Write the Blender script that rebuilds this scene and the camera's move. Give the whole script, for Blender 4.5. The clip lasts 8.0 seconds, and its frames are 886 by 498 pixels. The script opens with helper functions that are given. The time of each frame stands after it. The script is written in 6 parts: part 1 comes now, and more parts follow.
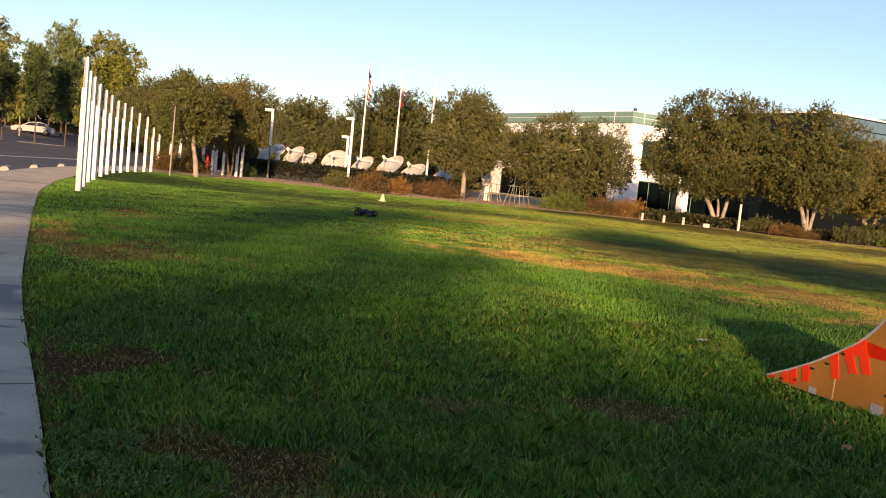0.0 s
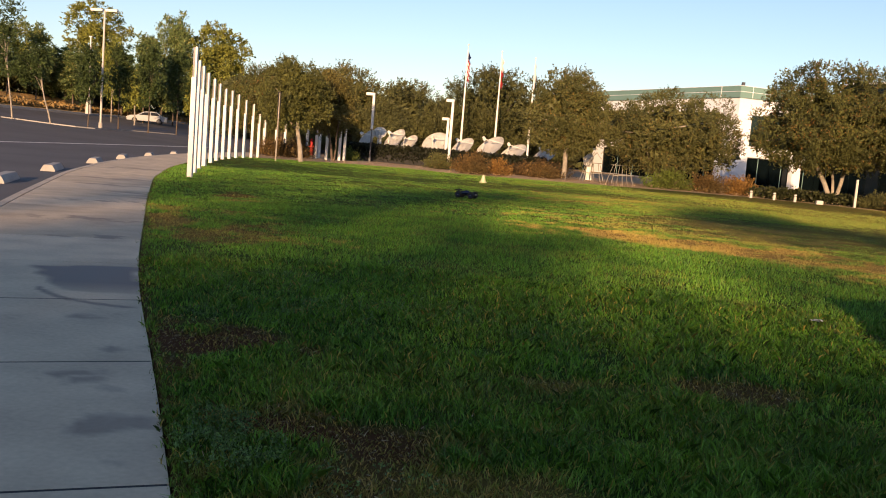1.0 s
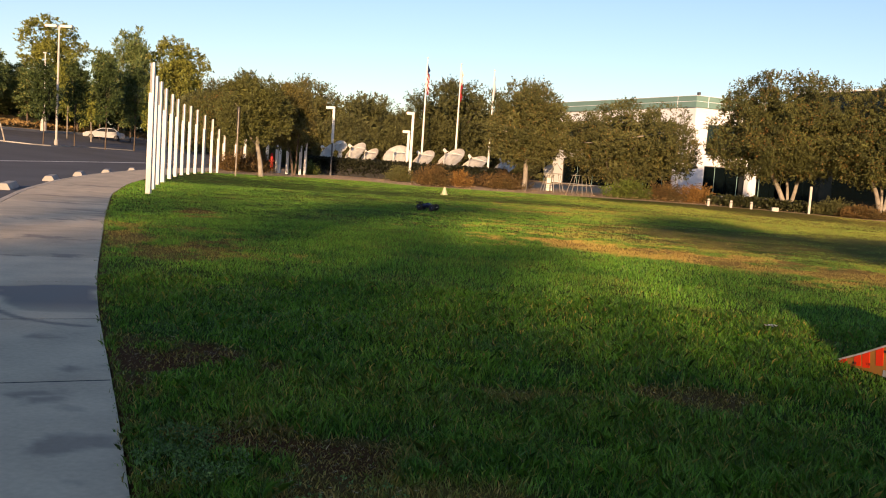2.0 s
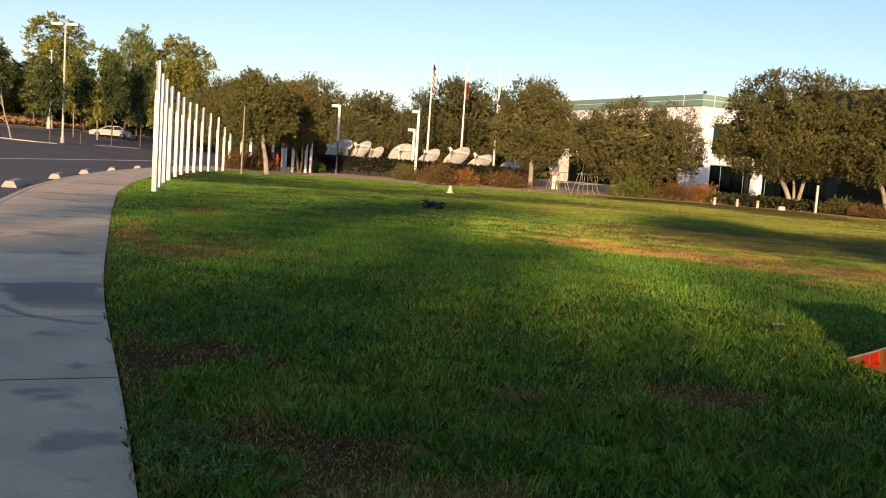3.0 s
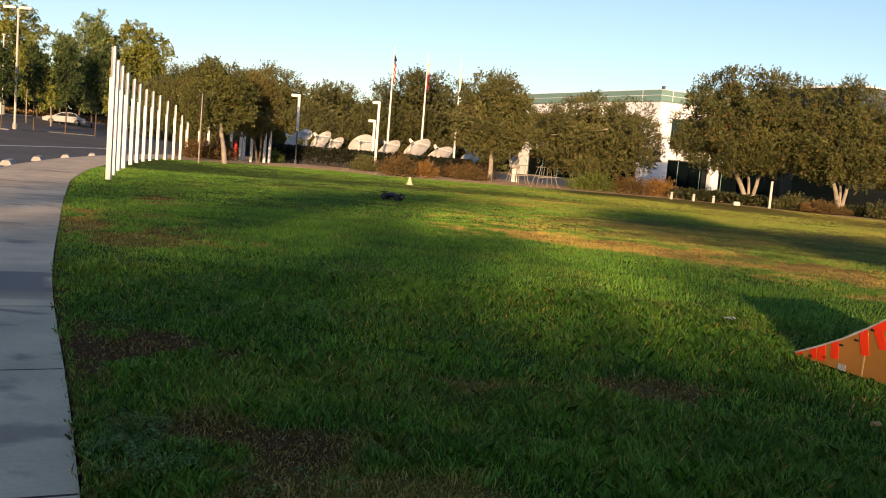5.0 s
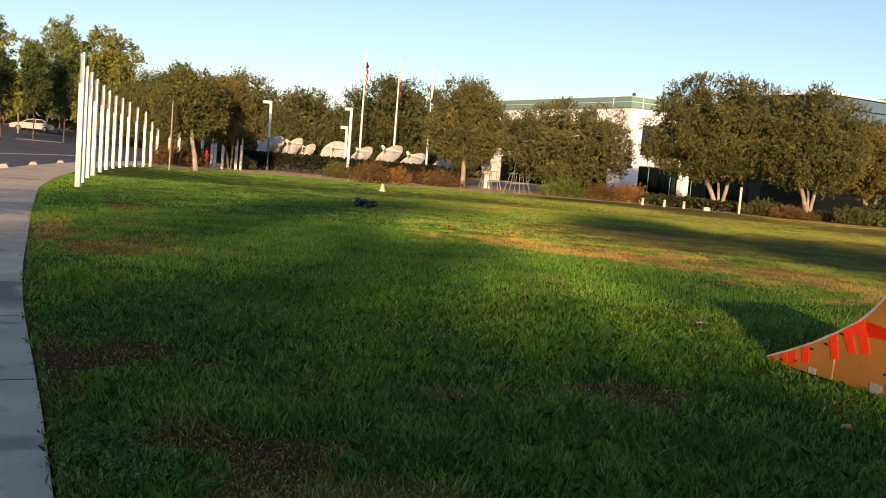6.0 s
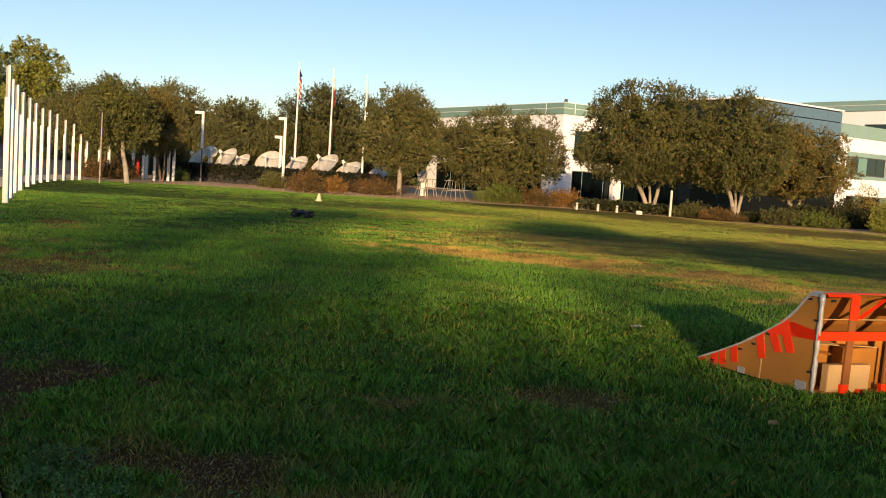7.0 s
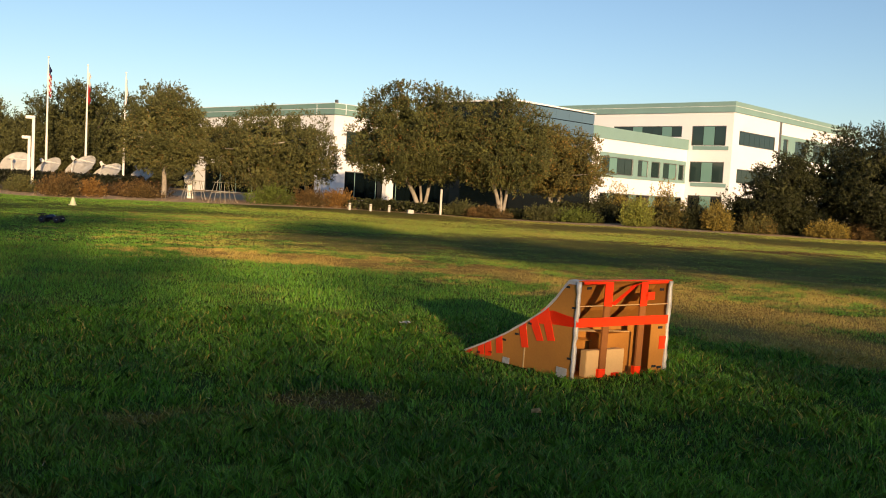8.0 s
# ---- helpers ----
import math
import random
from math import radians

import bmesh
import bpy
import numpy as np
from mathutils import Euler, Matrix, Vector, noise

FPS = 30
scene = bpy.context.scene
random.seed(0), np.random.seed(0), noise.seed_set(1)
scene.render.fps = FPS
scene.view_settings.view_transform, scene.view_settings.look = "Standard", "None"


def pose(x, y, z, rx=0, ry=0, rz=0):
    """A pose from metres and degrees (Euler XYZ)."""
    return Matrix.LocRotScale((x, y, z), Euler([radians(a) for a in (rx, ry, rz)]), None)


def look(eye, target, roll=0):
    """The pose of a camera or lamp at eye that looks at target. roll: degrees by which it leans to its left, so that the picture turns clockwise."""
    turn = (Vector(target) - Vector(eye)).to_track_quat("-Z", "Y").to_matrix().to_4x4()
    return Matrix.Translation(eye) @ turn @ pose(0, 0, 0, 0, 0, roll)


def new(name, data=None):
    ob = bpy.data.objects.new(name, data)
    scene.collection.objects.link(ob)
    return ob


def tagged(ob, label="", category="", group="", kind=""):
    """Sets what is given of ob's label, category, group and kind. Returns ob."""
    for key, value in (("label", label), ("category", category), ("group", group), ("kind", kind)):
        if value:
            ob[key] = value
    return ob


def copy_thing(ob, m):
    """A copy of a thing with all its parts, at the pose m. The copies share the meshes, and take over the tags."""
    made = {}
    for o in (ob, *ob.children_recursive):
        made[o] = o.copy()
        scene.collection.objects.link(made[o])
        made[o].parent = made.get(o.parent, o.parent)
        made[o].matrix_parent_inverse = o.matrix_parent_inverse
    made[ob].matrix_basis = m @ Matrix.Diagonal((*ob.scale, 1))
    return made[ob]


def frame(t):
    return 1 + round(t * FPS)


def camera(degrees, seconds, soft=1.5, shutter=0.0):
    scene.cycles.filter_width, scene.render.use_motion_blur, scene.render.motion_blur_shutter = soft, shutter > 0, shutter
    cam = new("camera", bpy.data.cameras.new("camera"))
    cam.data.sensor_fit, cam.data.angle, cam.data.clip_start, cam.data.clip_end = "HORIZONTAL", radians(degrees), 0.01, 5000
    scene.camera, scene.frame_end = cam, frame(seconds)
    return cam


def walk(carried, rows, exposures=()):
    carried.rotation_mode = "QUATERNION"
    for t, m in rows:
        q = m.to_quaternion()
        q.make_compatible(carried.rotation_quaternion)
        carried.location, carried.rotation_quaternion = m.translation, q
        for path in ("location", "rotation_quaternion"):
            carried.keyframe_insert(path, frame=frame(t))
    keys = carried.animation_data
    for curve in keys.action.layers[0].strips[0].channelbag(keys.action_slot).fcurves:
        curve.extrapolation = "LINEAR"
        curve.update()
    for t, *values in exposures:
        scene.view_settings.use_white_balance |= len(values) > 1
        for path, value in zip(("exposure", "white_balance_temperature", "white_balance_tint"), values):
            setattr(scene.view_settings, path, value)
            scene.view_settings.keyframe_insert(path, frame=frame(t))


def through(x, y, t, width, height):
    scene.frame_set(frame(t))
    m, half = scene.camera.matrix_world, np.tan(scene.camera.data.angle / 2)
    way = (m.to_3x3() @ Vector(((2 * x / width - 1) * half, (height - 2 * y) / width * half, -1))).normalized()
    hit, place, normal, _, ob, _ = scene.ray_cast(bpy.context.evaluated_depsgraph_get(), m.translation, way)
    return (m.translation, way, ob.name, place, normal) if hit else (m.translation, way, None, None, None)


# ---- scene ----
cam = camera(51.60, 8.0, soft=1.0)
EYE = 1.4
# seconds, metres from the first stand, then yaw, pitch and roll in degrees
ROWS = [
    (0.0, -0.026, 0.001, 0.012, 0.823, -4.705, -5.744),
    (0.2, -0.034, -0.005, 0.008, 2.762, -4.552, -5.693),
    (0.5, -0.040, -0.009, 0.002, 5.460, -5.042, -5.752),
    (0.7, -0.038, 0.004, -0.001, 6.141, -5.645, -5.633),
    (1.0, -0.032, 0.028, -0.003, 7.082, -6.425, -4.617),
    (1.5, -0.011, -0.027, 0.009, 5.365, -5.436, -3.927),
    (1.7, -0.002, -0.039, 0.009, 4.664, -5.463, -3.872),
    (2.8, -0.014, -0.006, 0.010, 4.765, -5.511, -3.791),
    (3.0, -0.018, -0.015, 0.002, 5.001, -5.604, -3.940),
    (3.5, -0.012, -0.003, -0.002, 5.016, -6.058, -4.178),
    (4.0, -0.000, 0.000, -0.000, 4.284, -6.210, -4.232),
    (4.5, 0.003, 0.011, 0.000, 3.383, -6.206, -4.483),
    (4.7, 0.013, 0.001, 0.007, 3.071, -6.130, -4.609),
    (5.8, 0.025, 0.014, -0.003, 1.120, -5.443, -4.604),
    (6.0, 0.001, -0.010, 0.009, 0.820, -5.394, -4.598),
    (6.5, 0.009, -0.022, 0.016, -0.148, -5.177, -4.149),
    (7.0, -0.033, -0.150, 0.056, -3.206, -4.668, -3.697),
    (7.2, -0.014, -0.117, 0.046, -5.309, -4.512, -3.455),
    (7.5, 0.050, -0.009, 0.017, -8.321, -4.346, -3.344),
    (7.8, 0.101, 0.076, 0.003, -13.113, -4.036, -3.132),
    (8.0, 0.127, 0.119, -0.000, -17.243, -3.738, -3.090),
]
walk(cam, [(t, pose(x, y, EYE + z, 90 + pitch, roll, yaw)) for t, x, y, z, yaw, pitch, roll in ROWS],
     exposures=[(0.0, 0.96, 7200, 25), (0.5, 0.80, 7150, 26), (1.0, 0.79, 7150, 26), (3.0, 0.84, 7150, 22), (6.0, 0.84, 7150, 21), (7.0, 0.69, 7100, 18), (7.5, 0.63, 7050, 17), (8.0, 0.63, 6950, 16)])

# ---------------------------------------------------------------- sky and sun
SUN_UP = 9.5
SUN_SIDE = 0.0
world = bpy.data.worlds.new("world")
scene.world = world
world.use_nodes = True
wn = world.node_tree
sky = wn.nodes.new("ShaderNodeTexSky")
sky.sky_type = "NISHITA"
sky.sun_disc = False
sky.sun_elevation = radians(SUN_UP)
sky.sun_rotation = radians(180 - SUN_SIDE)
sky.air_density, sky.dust_density, sky.ozone_density = 0.95, 0.3, 2.7
wn.nodes["Background"].inputs[1].default_value = 0.114
wn.links.new(sky.outputs[0], wn.nodes["Background"].inputs[0])
sun_data = bpy.data.lights.new("sun", "SUN")
sun_data.energy, sun_data.angle, sun_data.color = 4.5, radians(0.7), (1.0, 0.72, 0.40)
sun = new("sun", sun_data)
sun.matrix_world = look((0, 0, 30), (-math.sin(radians(SUN_SIDE)), math.cos(radians(SUN_SIDE)), 30 - math.tan(radians(SUN_UP))))

# ---------------------------------------------------------------- materials


def material(name, colour, rough=0.8, second=None, scale=4.0, fine=40.0, amount=0.5, bump=0.2, metal=0.0, spread=0.0, spec=0.3, reach=0.02):
    """A surface of two colours mixed by noise at two scales, with fine relief; spread varies it from piece to piece."""
    m = bpy.data.materials.new(name)
    m.use_nodes = True
    nt = m.node_tree
    b = nt.nodes["Principled BSDF"]
    b.inputs["Roughness"].default_value, b.inputs["Metallic"].default_value = rough, metal
    b.inputs["Specular IOR Level"].default_value = spec
    second = second or tuple(c * 0.72 for c in colour)
    co = nt.nodes.new("ShaderNodeTexCoord").outputs["Object"]
    big, small = nt.nodes.new("ShaderNodeTexNoise"), nt.nodes.new("ShaderNodeTexNoise")
    for n, s, d in ((big, scale, 5), (small, fine, 3)):
        n.inputs["Scale"].default_value, n.inputs["Detail"].default_value = s, d
        nt.links.new(co, n.inputs["Vector"])
    add = nt.nodes.new("ShaderNodeMath")
    add.operation = "MULTIPLY_ADD"
    nt.links.new(small.outputs["Fac"], add.inputs[0])
    add.inputs[1].default_value = 0.5
    nt.links.new(big.outputs["Fac"], add.inputs[2])
    ramp = nt.nodes.new("ShaderNodeMapRange")
    ramp.inputs["From Min"].default_value, ramp.inputs["From Max"].default_value = 0.5, 1.0
    ramp.inputs["To Max"].default_value = amount * 2
    nt.links.new(add.outputs[0], ramp.inputs["Value"])
    mix = nt.nodes.new("ShaderNodeMix")
    mix.data_type = "RGBA"
    mix.inputs["A"].default_value, mix.inputs["B"].default_value = (*colour, 1), (*second, 1)
    nt.links.new(ramp.outputs[0], mix.inputs["Factor"])
    out = mix.outputs["Result"]
    if spread:
        info = nt.nodes.new("ShaderNodeNewGeometry")
        hsv = nt.nodes.new("ShaderNodeHueSaturation")
        r2 = nt.nodes.new("ShaderNodeMapRange")
        r2.inputs["To Min"].default_value, r2.inputs["To Max"].default_value = 1 - spread, 1 + spread
        nt.links.new(info.outputs["Random Per Island"], r2.inputs["Value"])
        nt.links.new(r2.outputs[0], hsv.inputs["Value"])
        nt.links.new(out, hsv.inputs["Color"])
        out = hsv.outputs[0]
    nt.links.new(out, b.inputs["Base Color"])
    if bump:
        bp = nt.nodes.new("ShaderNodeBump")
        bp.inputs["Strength"].default_value, bp.inputs["Distance"].default_value = bump, reach
        nt.links.new(small.outputs["Fac"], bp.inputs["Height"])
        nt.links.new(bp.outputs[0], b.inputs["Normal"])
    return m


def leaf_material(name, colour, second, spread=0.35, through=0.25, patch=0.6, fleck=None, share=0.12):
    """Leaves: colour by clump and by leaf, some of them turned another colour, with some light coming through."""
    m = material(name, colour, 0.55, second, patch, 3.0, 0.6, 0, spread=spread, spec=0.25)
    nt = m.node_tree
    b = nt.nodes["Principled BSDF"]
    if fleck:
        geo, noise = nt.nodes.new("ShaderNodeNewGeometry"), nt.nodes.new("ShaderNodeTexNoise")
        noise.inputs["Scale"].default_value, noise.inputs["Detail"].default_value = 0.9, 3
        nt.links.new(nt.nodes.new("ShaderNodeTexCoord").outputs["Object"], noise.inputs["Vector"])
        chance = nt.nodes.new("ShaderNodeMapRange")
        chance.inputs["From Min"].default_value, chance.inputs["From Max"].default_value = 0.42, 0.68
        chance.inputs["To Max"].default_value = share * 3
        nt.links.new(noise.outputs["Fac"], chance.inputs["Value"])
        less = nt.nodes.new("ShaderNodeMath")
        less.operation = "LESS_THAN"
        nt.links.new(geo.outputs["Random Per Island"], less.inputs[0])
        nt.links.new(chance.outputs[0], less.inputs[1])
        mix = nt.nodes.new("ShaderNodeMix")
        mix.data_type = "RGBA"
        mix.inputs["B"].default_value = (*fleck, 1)
        nt.links.new(less.outputs[0], mix.inputs["Factor"])
        nt.links.new(b.inputs["Base Color"].links[0].from_socket, mix.inputs["A"])
        nt.links.new(mix.outputs["Result"], b.inputs["Base Color"])
    tr = nt.nodes.new("ShaderNodeBsdfTranslucent")
    mx = nt.nodes.new("ShaderNodeMixShader")
    nt.links.new(b.inputs["Base Color"].links[0].from_socket, tr.inputs["Color"])
    mx.inputs[0].default_value = through
    nt.links.new(b.outputs[0], mx.inputs[1])
    nt.links.new(tr.outputs[0], mx.inputs[2])
    nt.links.new(mx.outputs[0], nt.nodes["Material Output"].inputs["Surface"])
    return m


def grass_material(name, green, deep, straw, soil, blade, spread=0.5):
    """Lawn colours by the mesh's own dryness and bareness; blades let light through."""
    m = leaf_material(name, green, deep, spread, 0.3, 0.9) if blade else material(name, green, 0.9, deep, 0.9, 60.0, 0.55, 0.8, reach=0.03)
    nt = m.node_tree
    b = nt.nodes["Principled BSDF"]
    b.inputs["Specular IOR Level"].default_value = 0.32 if blade else 0.05
    b.inputs["Roughness"].default_value = 0.40 if blade else 0.95
    src = b.inputs["Base Color"].links[0].from_socket
    for attr, colour in (("dry", straw), ("bare", soil), ("bed", (0.50, 0.35, 0.22))):
        a = nt.nodes.new("ShaderNodeAttribute")
        a.attribute_name = attr
        mx = nt.nodes.new("ShaderNodeMix")
        mx.data_type = "RGBA"
        mx.inputs["B"].default_value = (*colour, 1)
        nt.links.new(a.outputs["Fac"], mx.inputs["Factor"])
        nt.links.new(src, mx.inputs["A"])
        src = mx.outputs["Result"]
    nt.links.new(src, b.inputs["Base Color"])
    if blade:
        tr = next(n for n in nt.nodes if n.type == "BSDF_TRANSLUCENT")
        nt.links.new(src, tr.inputs["Color"])
    return m


def glass_material(name, colour, rough=0.06, spec=0.6):
    m = bpy.data.materials.new(name)
    m.use_nodes = True
    b = m.node_tree.nodes["Principled BSDF"]
    b.inputs["Base Color"].default_value = (*colour, 1)
    b.inputs["Roughness"].default_value = rough
    b.inputs["Specular IOR Level"].default_value = spec
    n = m.node_tree.nodes.new("ShaderNodeTexNoise")
    n.inputs["Scale"].default_value = 0.8
    bp = m.node_tree.nodes.new("ShaderNodeBump")
    bp.inputs["Strength"].default_value, bp.inputs["Distance"].default_value = 0.06, 0.02
    m.node_tree.links.new(n.outputs["Fac"], bp.inputs["Height"])
    m.node_tree.links.new(bp.outputs[0], b.inputs["Normal"])
    return m


M_GROUND = grass_material("lawn", (0.04, 0.075, 0.012), (0.026, 0.052, 0.009), (0.33, 0.225, 0.06), (0.085, 0.036, 0.014), False)
M_BLADE = grass_material("grass_blade", (0.128, 0.310, 0.026), (0.062, 0.190, 0.021), (0.66, 0.43, 0.11), (0.25, 0.13, 0.045), True, 0.75)
M_PAVE = material("concrete_walk", (0.71, 0.57, 0.395), 0.85, (0.50, 0.395, 0.275), 1.7, 30, 0.5, 0.25, reach=0.004)


def dampened(m, colour, rough):
    """Darkens a surface where its mesh is damp."""
    nt = m.node_tree
    b = nt.nodes["Principled BSDF"]
    src = b.inputs["Base Color"].links[0].from_socket
    a = nt.nodes.new("ShaderNodeAttribute")
    a.attribute_name = "damp"
    mx = nt.nodes.new("ShaderNodeMix")
    mx.data_type = "RGBA"
    mx.inputs["B"].default_value = (*colour, 1)
    nt.links.new(a.outputs["Fac"], mx.inputs["Factor"])
    nt.links.new(src, mx.inputs["A"])
    nt.links.new(mx.outputs["Result"], b.inputs["Base Color"])
    mr = nt.nodes.new("ShaderNodeMapRange")
    mr.inputs["To Min"].default_value, mr.inputs["To Max"].default_value = 0.85, rough
    nt.links.new(a.outputs["Fac"], mr.inputs["Value"])
    nt.links.new(mr.outputs[0], b.inputs["Roughness"])


def each_differs(m, low, high):
    """Lets every piece have its own shade of the colour."""
    nt = m.node_tree
    b = nt.nodes["Principled BSDF"]
    src = b.inputs["Base Color"].links[0].from_socket
    info, mr, hs = (nt.nodes.new(k) for k in ("ShaderNodeObjectInfo", "ShaderNodeMapRange", "ShaderNodeHueSaturation"))
    mr.inputs["To Min"].default_value, mr.inputs["To Max"].default_value = low, high
    nt.links.new(info.outputs["Random"], mr.inputs["Value"])
    nt.links.new(mr.outputs[0], hs.inputs["Value"])
    nt.links.new(src, hs.inputs["Color"])
    nt.links.new(hs.outputs[0], b.inputs["Base Color"])


each_differs(M_PAVE, 0.87, 1.1)
dampened(M_PAVE, (0.145, 0.10, 0.08), 0.55)
M_KERB_WALK = material("pale_kerb_concrete", (0.62, 0.52, 0.40), 0.85, (0.46, 0.385, 0.30), 1.5, 40, 0.5, 0.3, reach=0.004)
M_KERB = material("kerb_concrete", (0.42, 0.40, 0.37), 0.85, (0.3, 0.28, 0.26), 1.5, 40, 0.5, 0.3, reach=0.004)
M_ASPHALT = material("asphalt", (0.12, 0.115, 0.115), 0.85, (0.085, 0.083, 0.085), 0.25, 25, 0.5, 0.3, reach=0.006)
M_LINE = material("white_road_paint", (0.75, 0.74, 0.70), 0.7, (0.42, 0.41, 0.39), 2.0, 30, 0.5, 0.1)
M_WHITE = material("white_paint", (0.80, 0.77, 0.72), 0.5, (0.70, 0.67, 0.62), 2.0, 20, 0.4, 0.05)
M_BOLLARD = material("dull_white_paint", (0.58, 0.55, 0.50), 0.6, (0.46, 0.43, 0.39), 4.0, 30, 0.5, 0.05)
M_TRESTLE = material("dull_galvanised_steel", (0.36, 0.35, 0.32), 0.55, (0.22, 0.21, 0.19), 5.0, 30, 0.5, 0.1, metal=0.3)
M_STEEL = material("weathered_grey_steel", (0.20, 0.20, 0.20), 0.45, (0.12, 0.12, 0.12), 3.0, 30, 0.5, 0.1, metal=0.6)
M_DISH = material("dish_paint", (0.86, 0.85, 0.81), 0.6, (0.70, 0.68, 0.63), 2.2, 14, 0.55, 0.1)
M_BARK = material("pale_bark", (0.42, 0.375, 0.31), 0.9, (0.20, 0.172, 0.14), 3.0, 18, 0.55, 0.9, reach=0.03)
M_BARK2 = material("dark_bark", (0.15, 0.11, 0.08), 0.9, (0.08, 0.06, 0.045), 3.0, 18, 0.55, 0.9, reach=0.03)
M_STUCCO = material("white_stucco", (0.80, 0.82, 0.86), 0.9, (0.74, 0.76, 0.80), 0.3, 8, 0.5, 0.1)
M_BAND = material("sage_green_panel", (0.17, 0.30, 0.275), 0.7, (0.15, 0.265, 0.24), 0.4, 6, 0.5, 0.05)
M_BAND2 = material("pale_sage_panel", (0.20, 0.335, 0.325), 0.7, (0.175, 0.295, 0.285), 0.4, 6, 0.5, 0.05)
M_GLASS = glass_material("tinted_glass", (0.003, 0.006, 0.007), 0.05, 0.3)
M_WINDOW = glass_material("window_glass", (0.02, 0.038, 0.038))
M_GLASS2 = glass_material("teal_glass", (0.13, 0.26, 0.24), 0.2)
M_SLATE = glass_material("slate_blue_glazing", (0.085, 0.16, 0.235), 0.45)
# near-black colour in place of shade indoors and in the hedge; also slab joints
M_DARK = material("shade_and_joint_fill", (0.03, 0.03, 0.03), 0.8)
M_CARD = material("corrugated_cardboard", (0.44, 0.19, 0.034), 0.85, (0.36, 0.15, 0.028), 3.0, 60, 0.5, 0.12, reach=0.003)
M_CARD_L = material("pale_cardboard", (0.66, 0.43, 0.19), 0.85, (0.58, 0.37, 0.16), 3.0, 60, 0.5, 0.1, reach=0.003)
M_WOOD = material("brown_lath", (0.31, 0.115, 0.028), 0.8, (0.23, 0.085, 0.022), 6.0, 60, 0.5, 0.2, reach=0.003)
M_TAPE = material("orange_duct_tape", (1.0, 0.052, 0.005), 0.5, (0.88, 0.04, 0.005), 8.0, 90, 0.5, 0.15, reach=0.002)
M_SILVER = material("silver_duct_tape", (0.62, 0.60, 0.56), 0.42, (0.36, 0.35, 0.33), 10.0, 80, 0.5, 0.25, metal=0.2, reach=0.002)
M_BLACK = material("black_rubber", (0.014, 0.014, 0.015), 0.75, (0.022, 0.022, 0.023), 20, 200, 0.5, 0.3, reach=0.002)
M_SHELL = material("dark_blue_body_shell", (0.010, 0.016, 0.045), 0.25, (0.02, 0.03, 0.07), 12, 60, 0.5, 0.0, spec=0.5)
M_RIM = material("dull_alloy_rim", (0.16, 0.16, 0.165), 0.5, (0.11, 0.11, 0.115), 20, 80, 0.4, 0)
M_CARGLASS = material("dark_car_glass", (0.02, 0.022, 0.024), 0.25)
M_CHROME = material("chrome_rim", (0.5, 0.5, 0.52), 0.3, (0.4, 0.4, 0.42), 20, 80, 0.4, 0, metal=0.9)
M_RED = material("red_paint", (0.50, 0.03, 0.02), 0.5, (0.38, 0.02, 0.015), 4, 40, 0.5, 0.05)
M_CARPAINT = material("silver_car_paint", (0.34, 0.35, 0.36), 0.35, (0.30, 0.31, 0.32), 2, 20, 0.4, 0)
M_CONE = material("pale_plastic", (0.55, 0.54, 0.36), 0.5, (0.46, 0.45, 0.3), 6, 40, 0.4, 0.05)
L_OAK = leaf_material("oak_leaf", (0.140, 0.145, 0.044), (0.066, 0.073, 0.024), 0.6, fleck=(0.24, 0.14, 0.045), share=0.06)
L_OLIVE = leaf_material("olive_green_leaf", (0.160, 0.158, 0.054), (0.088, 0.094, 0.032), 0.5, fleck=(0.24, 0.17, 0.06), share=0.06)
L_RUST = leaf_material("rusty_leaf", (0.185, 0.158, 0.046), (0.092, 0.090, 0.030), 0.6, fleck=(0.30, 0.175, 0.045), share=0.10)
# the pale flecks here are painted sunlit highlights
L_EUC = leaf_material("grey_green_leaf", (0.185, 0.240, 0.082), (0.085, 0.125, 0.044), 0.7, fleck=(0.36, 0.35, 0.12), share=0.10)
L_YELLOW = leaf_material("yellowing_leaf", (0.27, 0.275, 0.055), (0.17, 0.185, 0.042), 0.6)
L_DARK = leaf_material("dark_evergreen_leaf", (0.126, 0.126, 0.043), (0.066, 0.072, 0.026), 0.6)
L_BUSH = leaf_material("russet_shrub_leaf", (0.185, 0.108, 0.038), (0.105, 0.074, 0.028), 0.6)
# russet leaf darkened for the shrub that stands in shade
L_BRICK = leaf_material("shaded_russet_leaf", (0.115, 0.066, 0.027), (0.062, 0.045, 0.02), 0.6)
L_ORANGE = leaf_material("orange_shrub_leaf", (0.32, 0.165, 0.045), (0.20, 0.115, 0.036), 0.6)
L_DEEP = leaf_material("deep_olive_leaf", (0.163, 0.169, 0.048), (0.088, 0.094, 0.030), 0.5)
L_GOLD = leaf_material("golden_brown_leaf", (0.225, 0.180, 0.056), (0.125, 0.122, 0.040), 0.5)
L_BELT = leaf_material("belt_leaf", (0.150, 0.152, 0.056), (0.080, 0.086, 0.034), 0.5)
L_NIGHT = leaf_material("deep_green_leaf", (0.065, 0.07, 0.024), (0.028, 0.033, 0.012), 0.6)
L_YOUNG = leaf_material("dark_green_leaf", (0.080, 0.120, 0.036), (0.045, 0.070, 0.024), 0.5)
# hedge leaf made near black for the tree shade on it
L_HEDGE = leaf_material("shaded_hedge_leaf", (0.024, 0.027, 0.013), (0.014, 0.017, 0.009), 0.5)
L_GREENB = leaf_material("green_shrub_leaf", (0.15, 0.20, 0.035), (0.09, 0.11, 0.025), 0.6)

# ---------------------------------------------------------------- building helpers


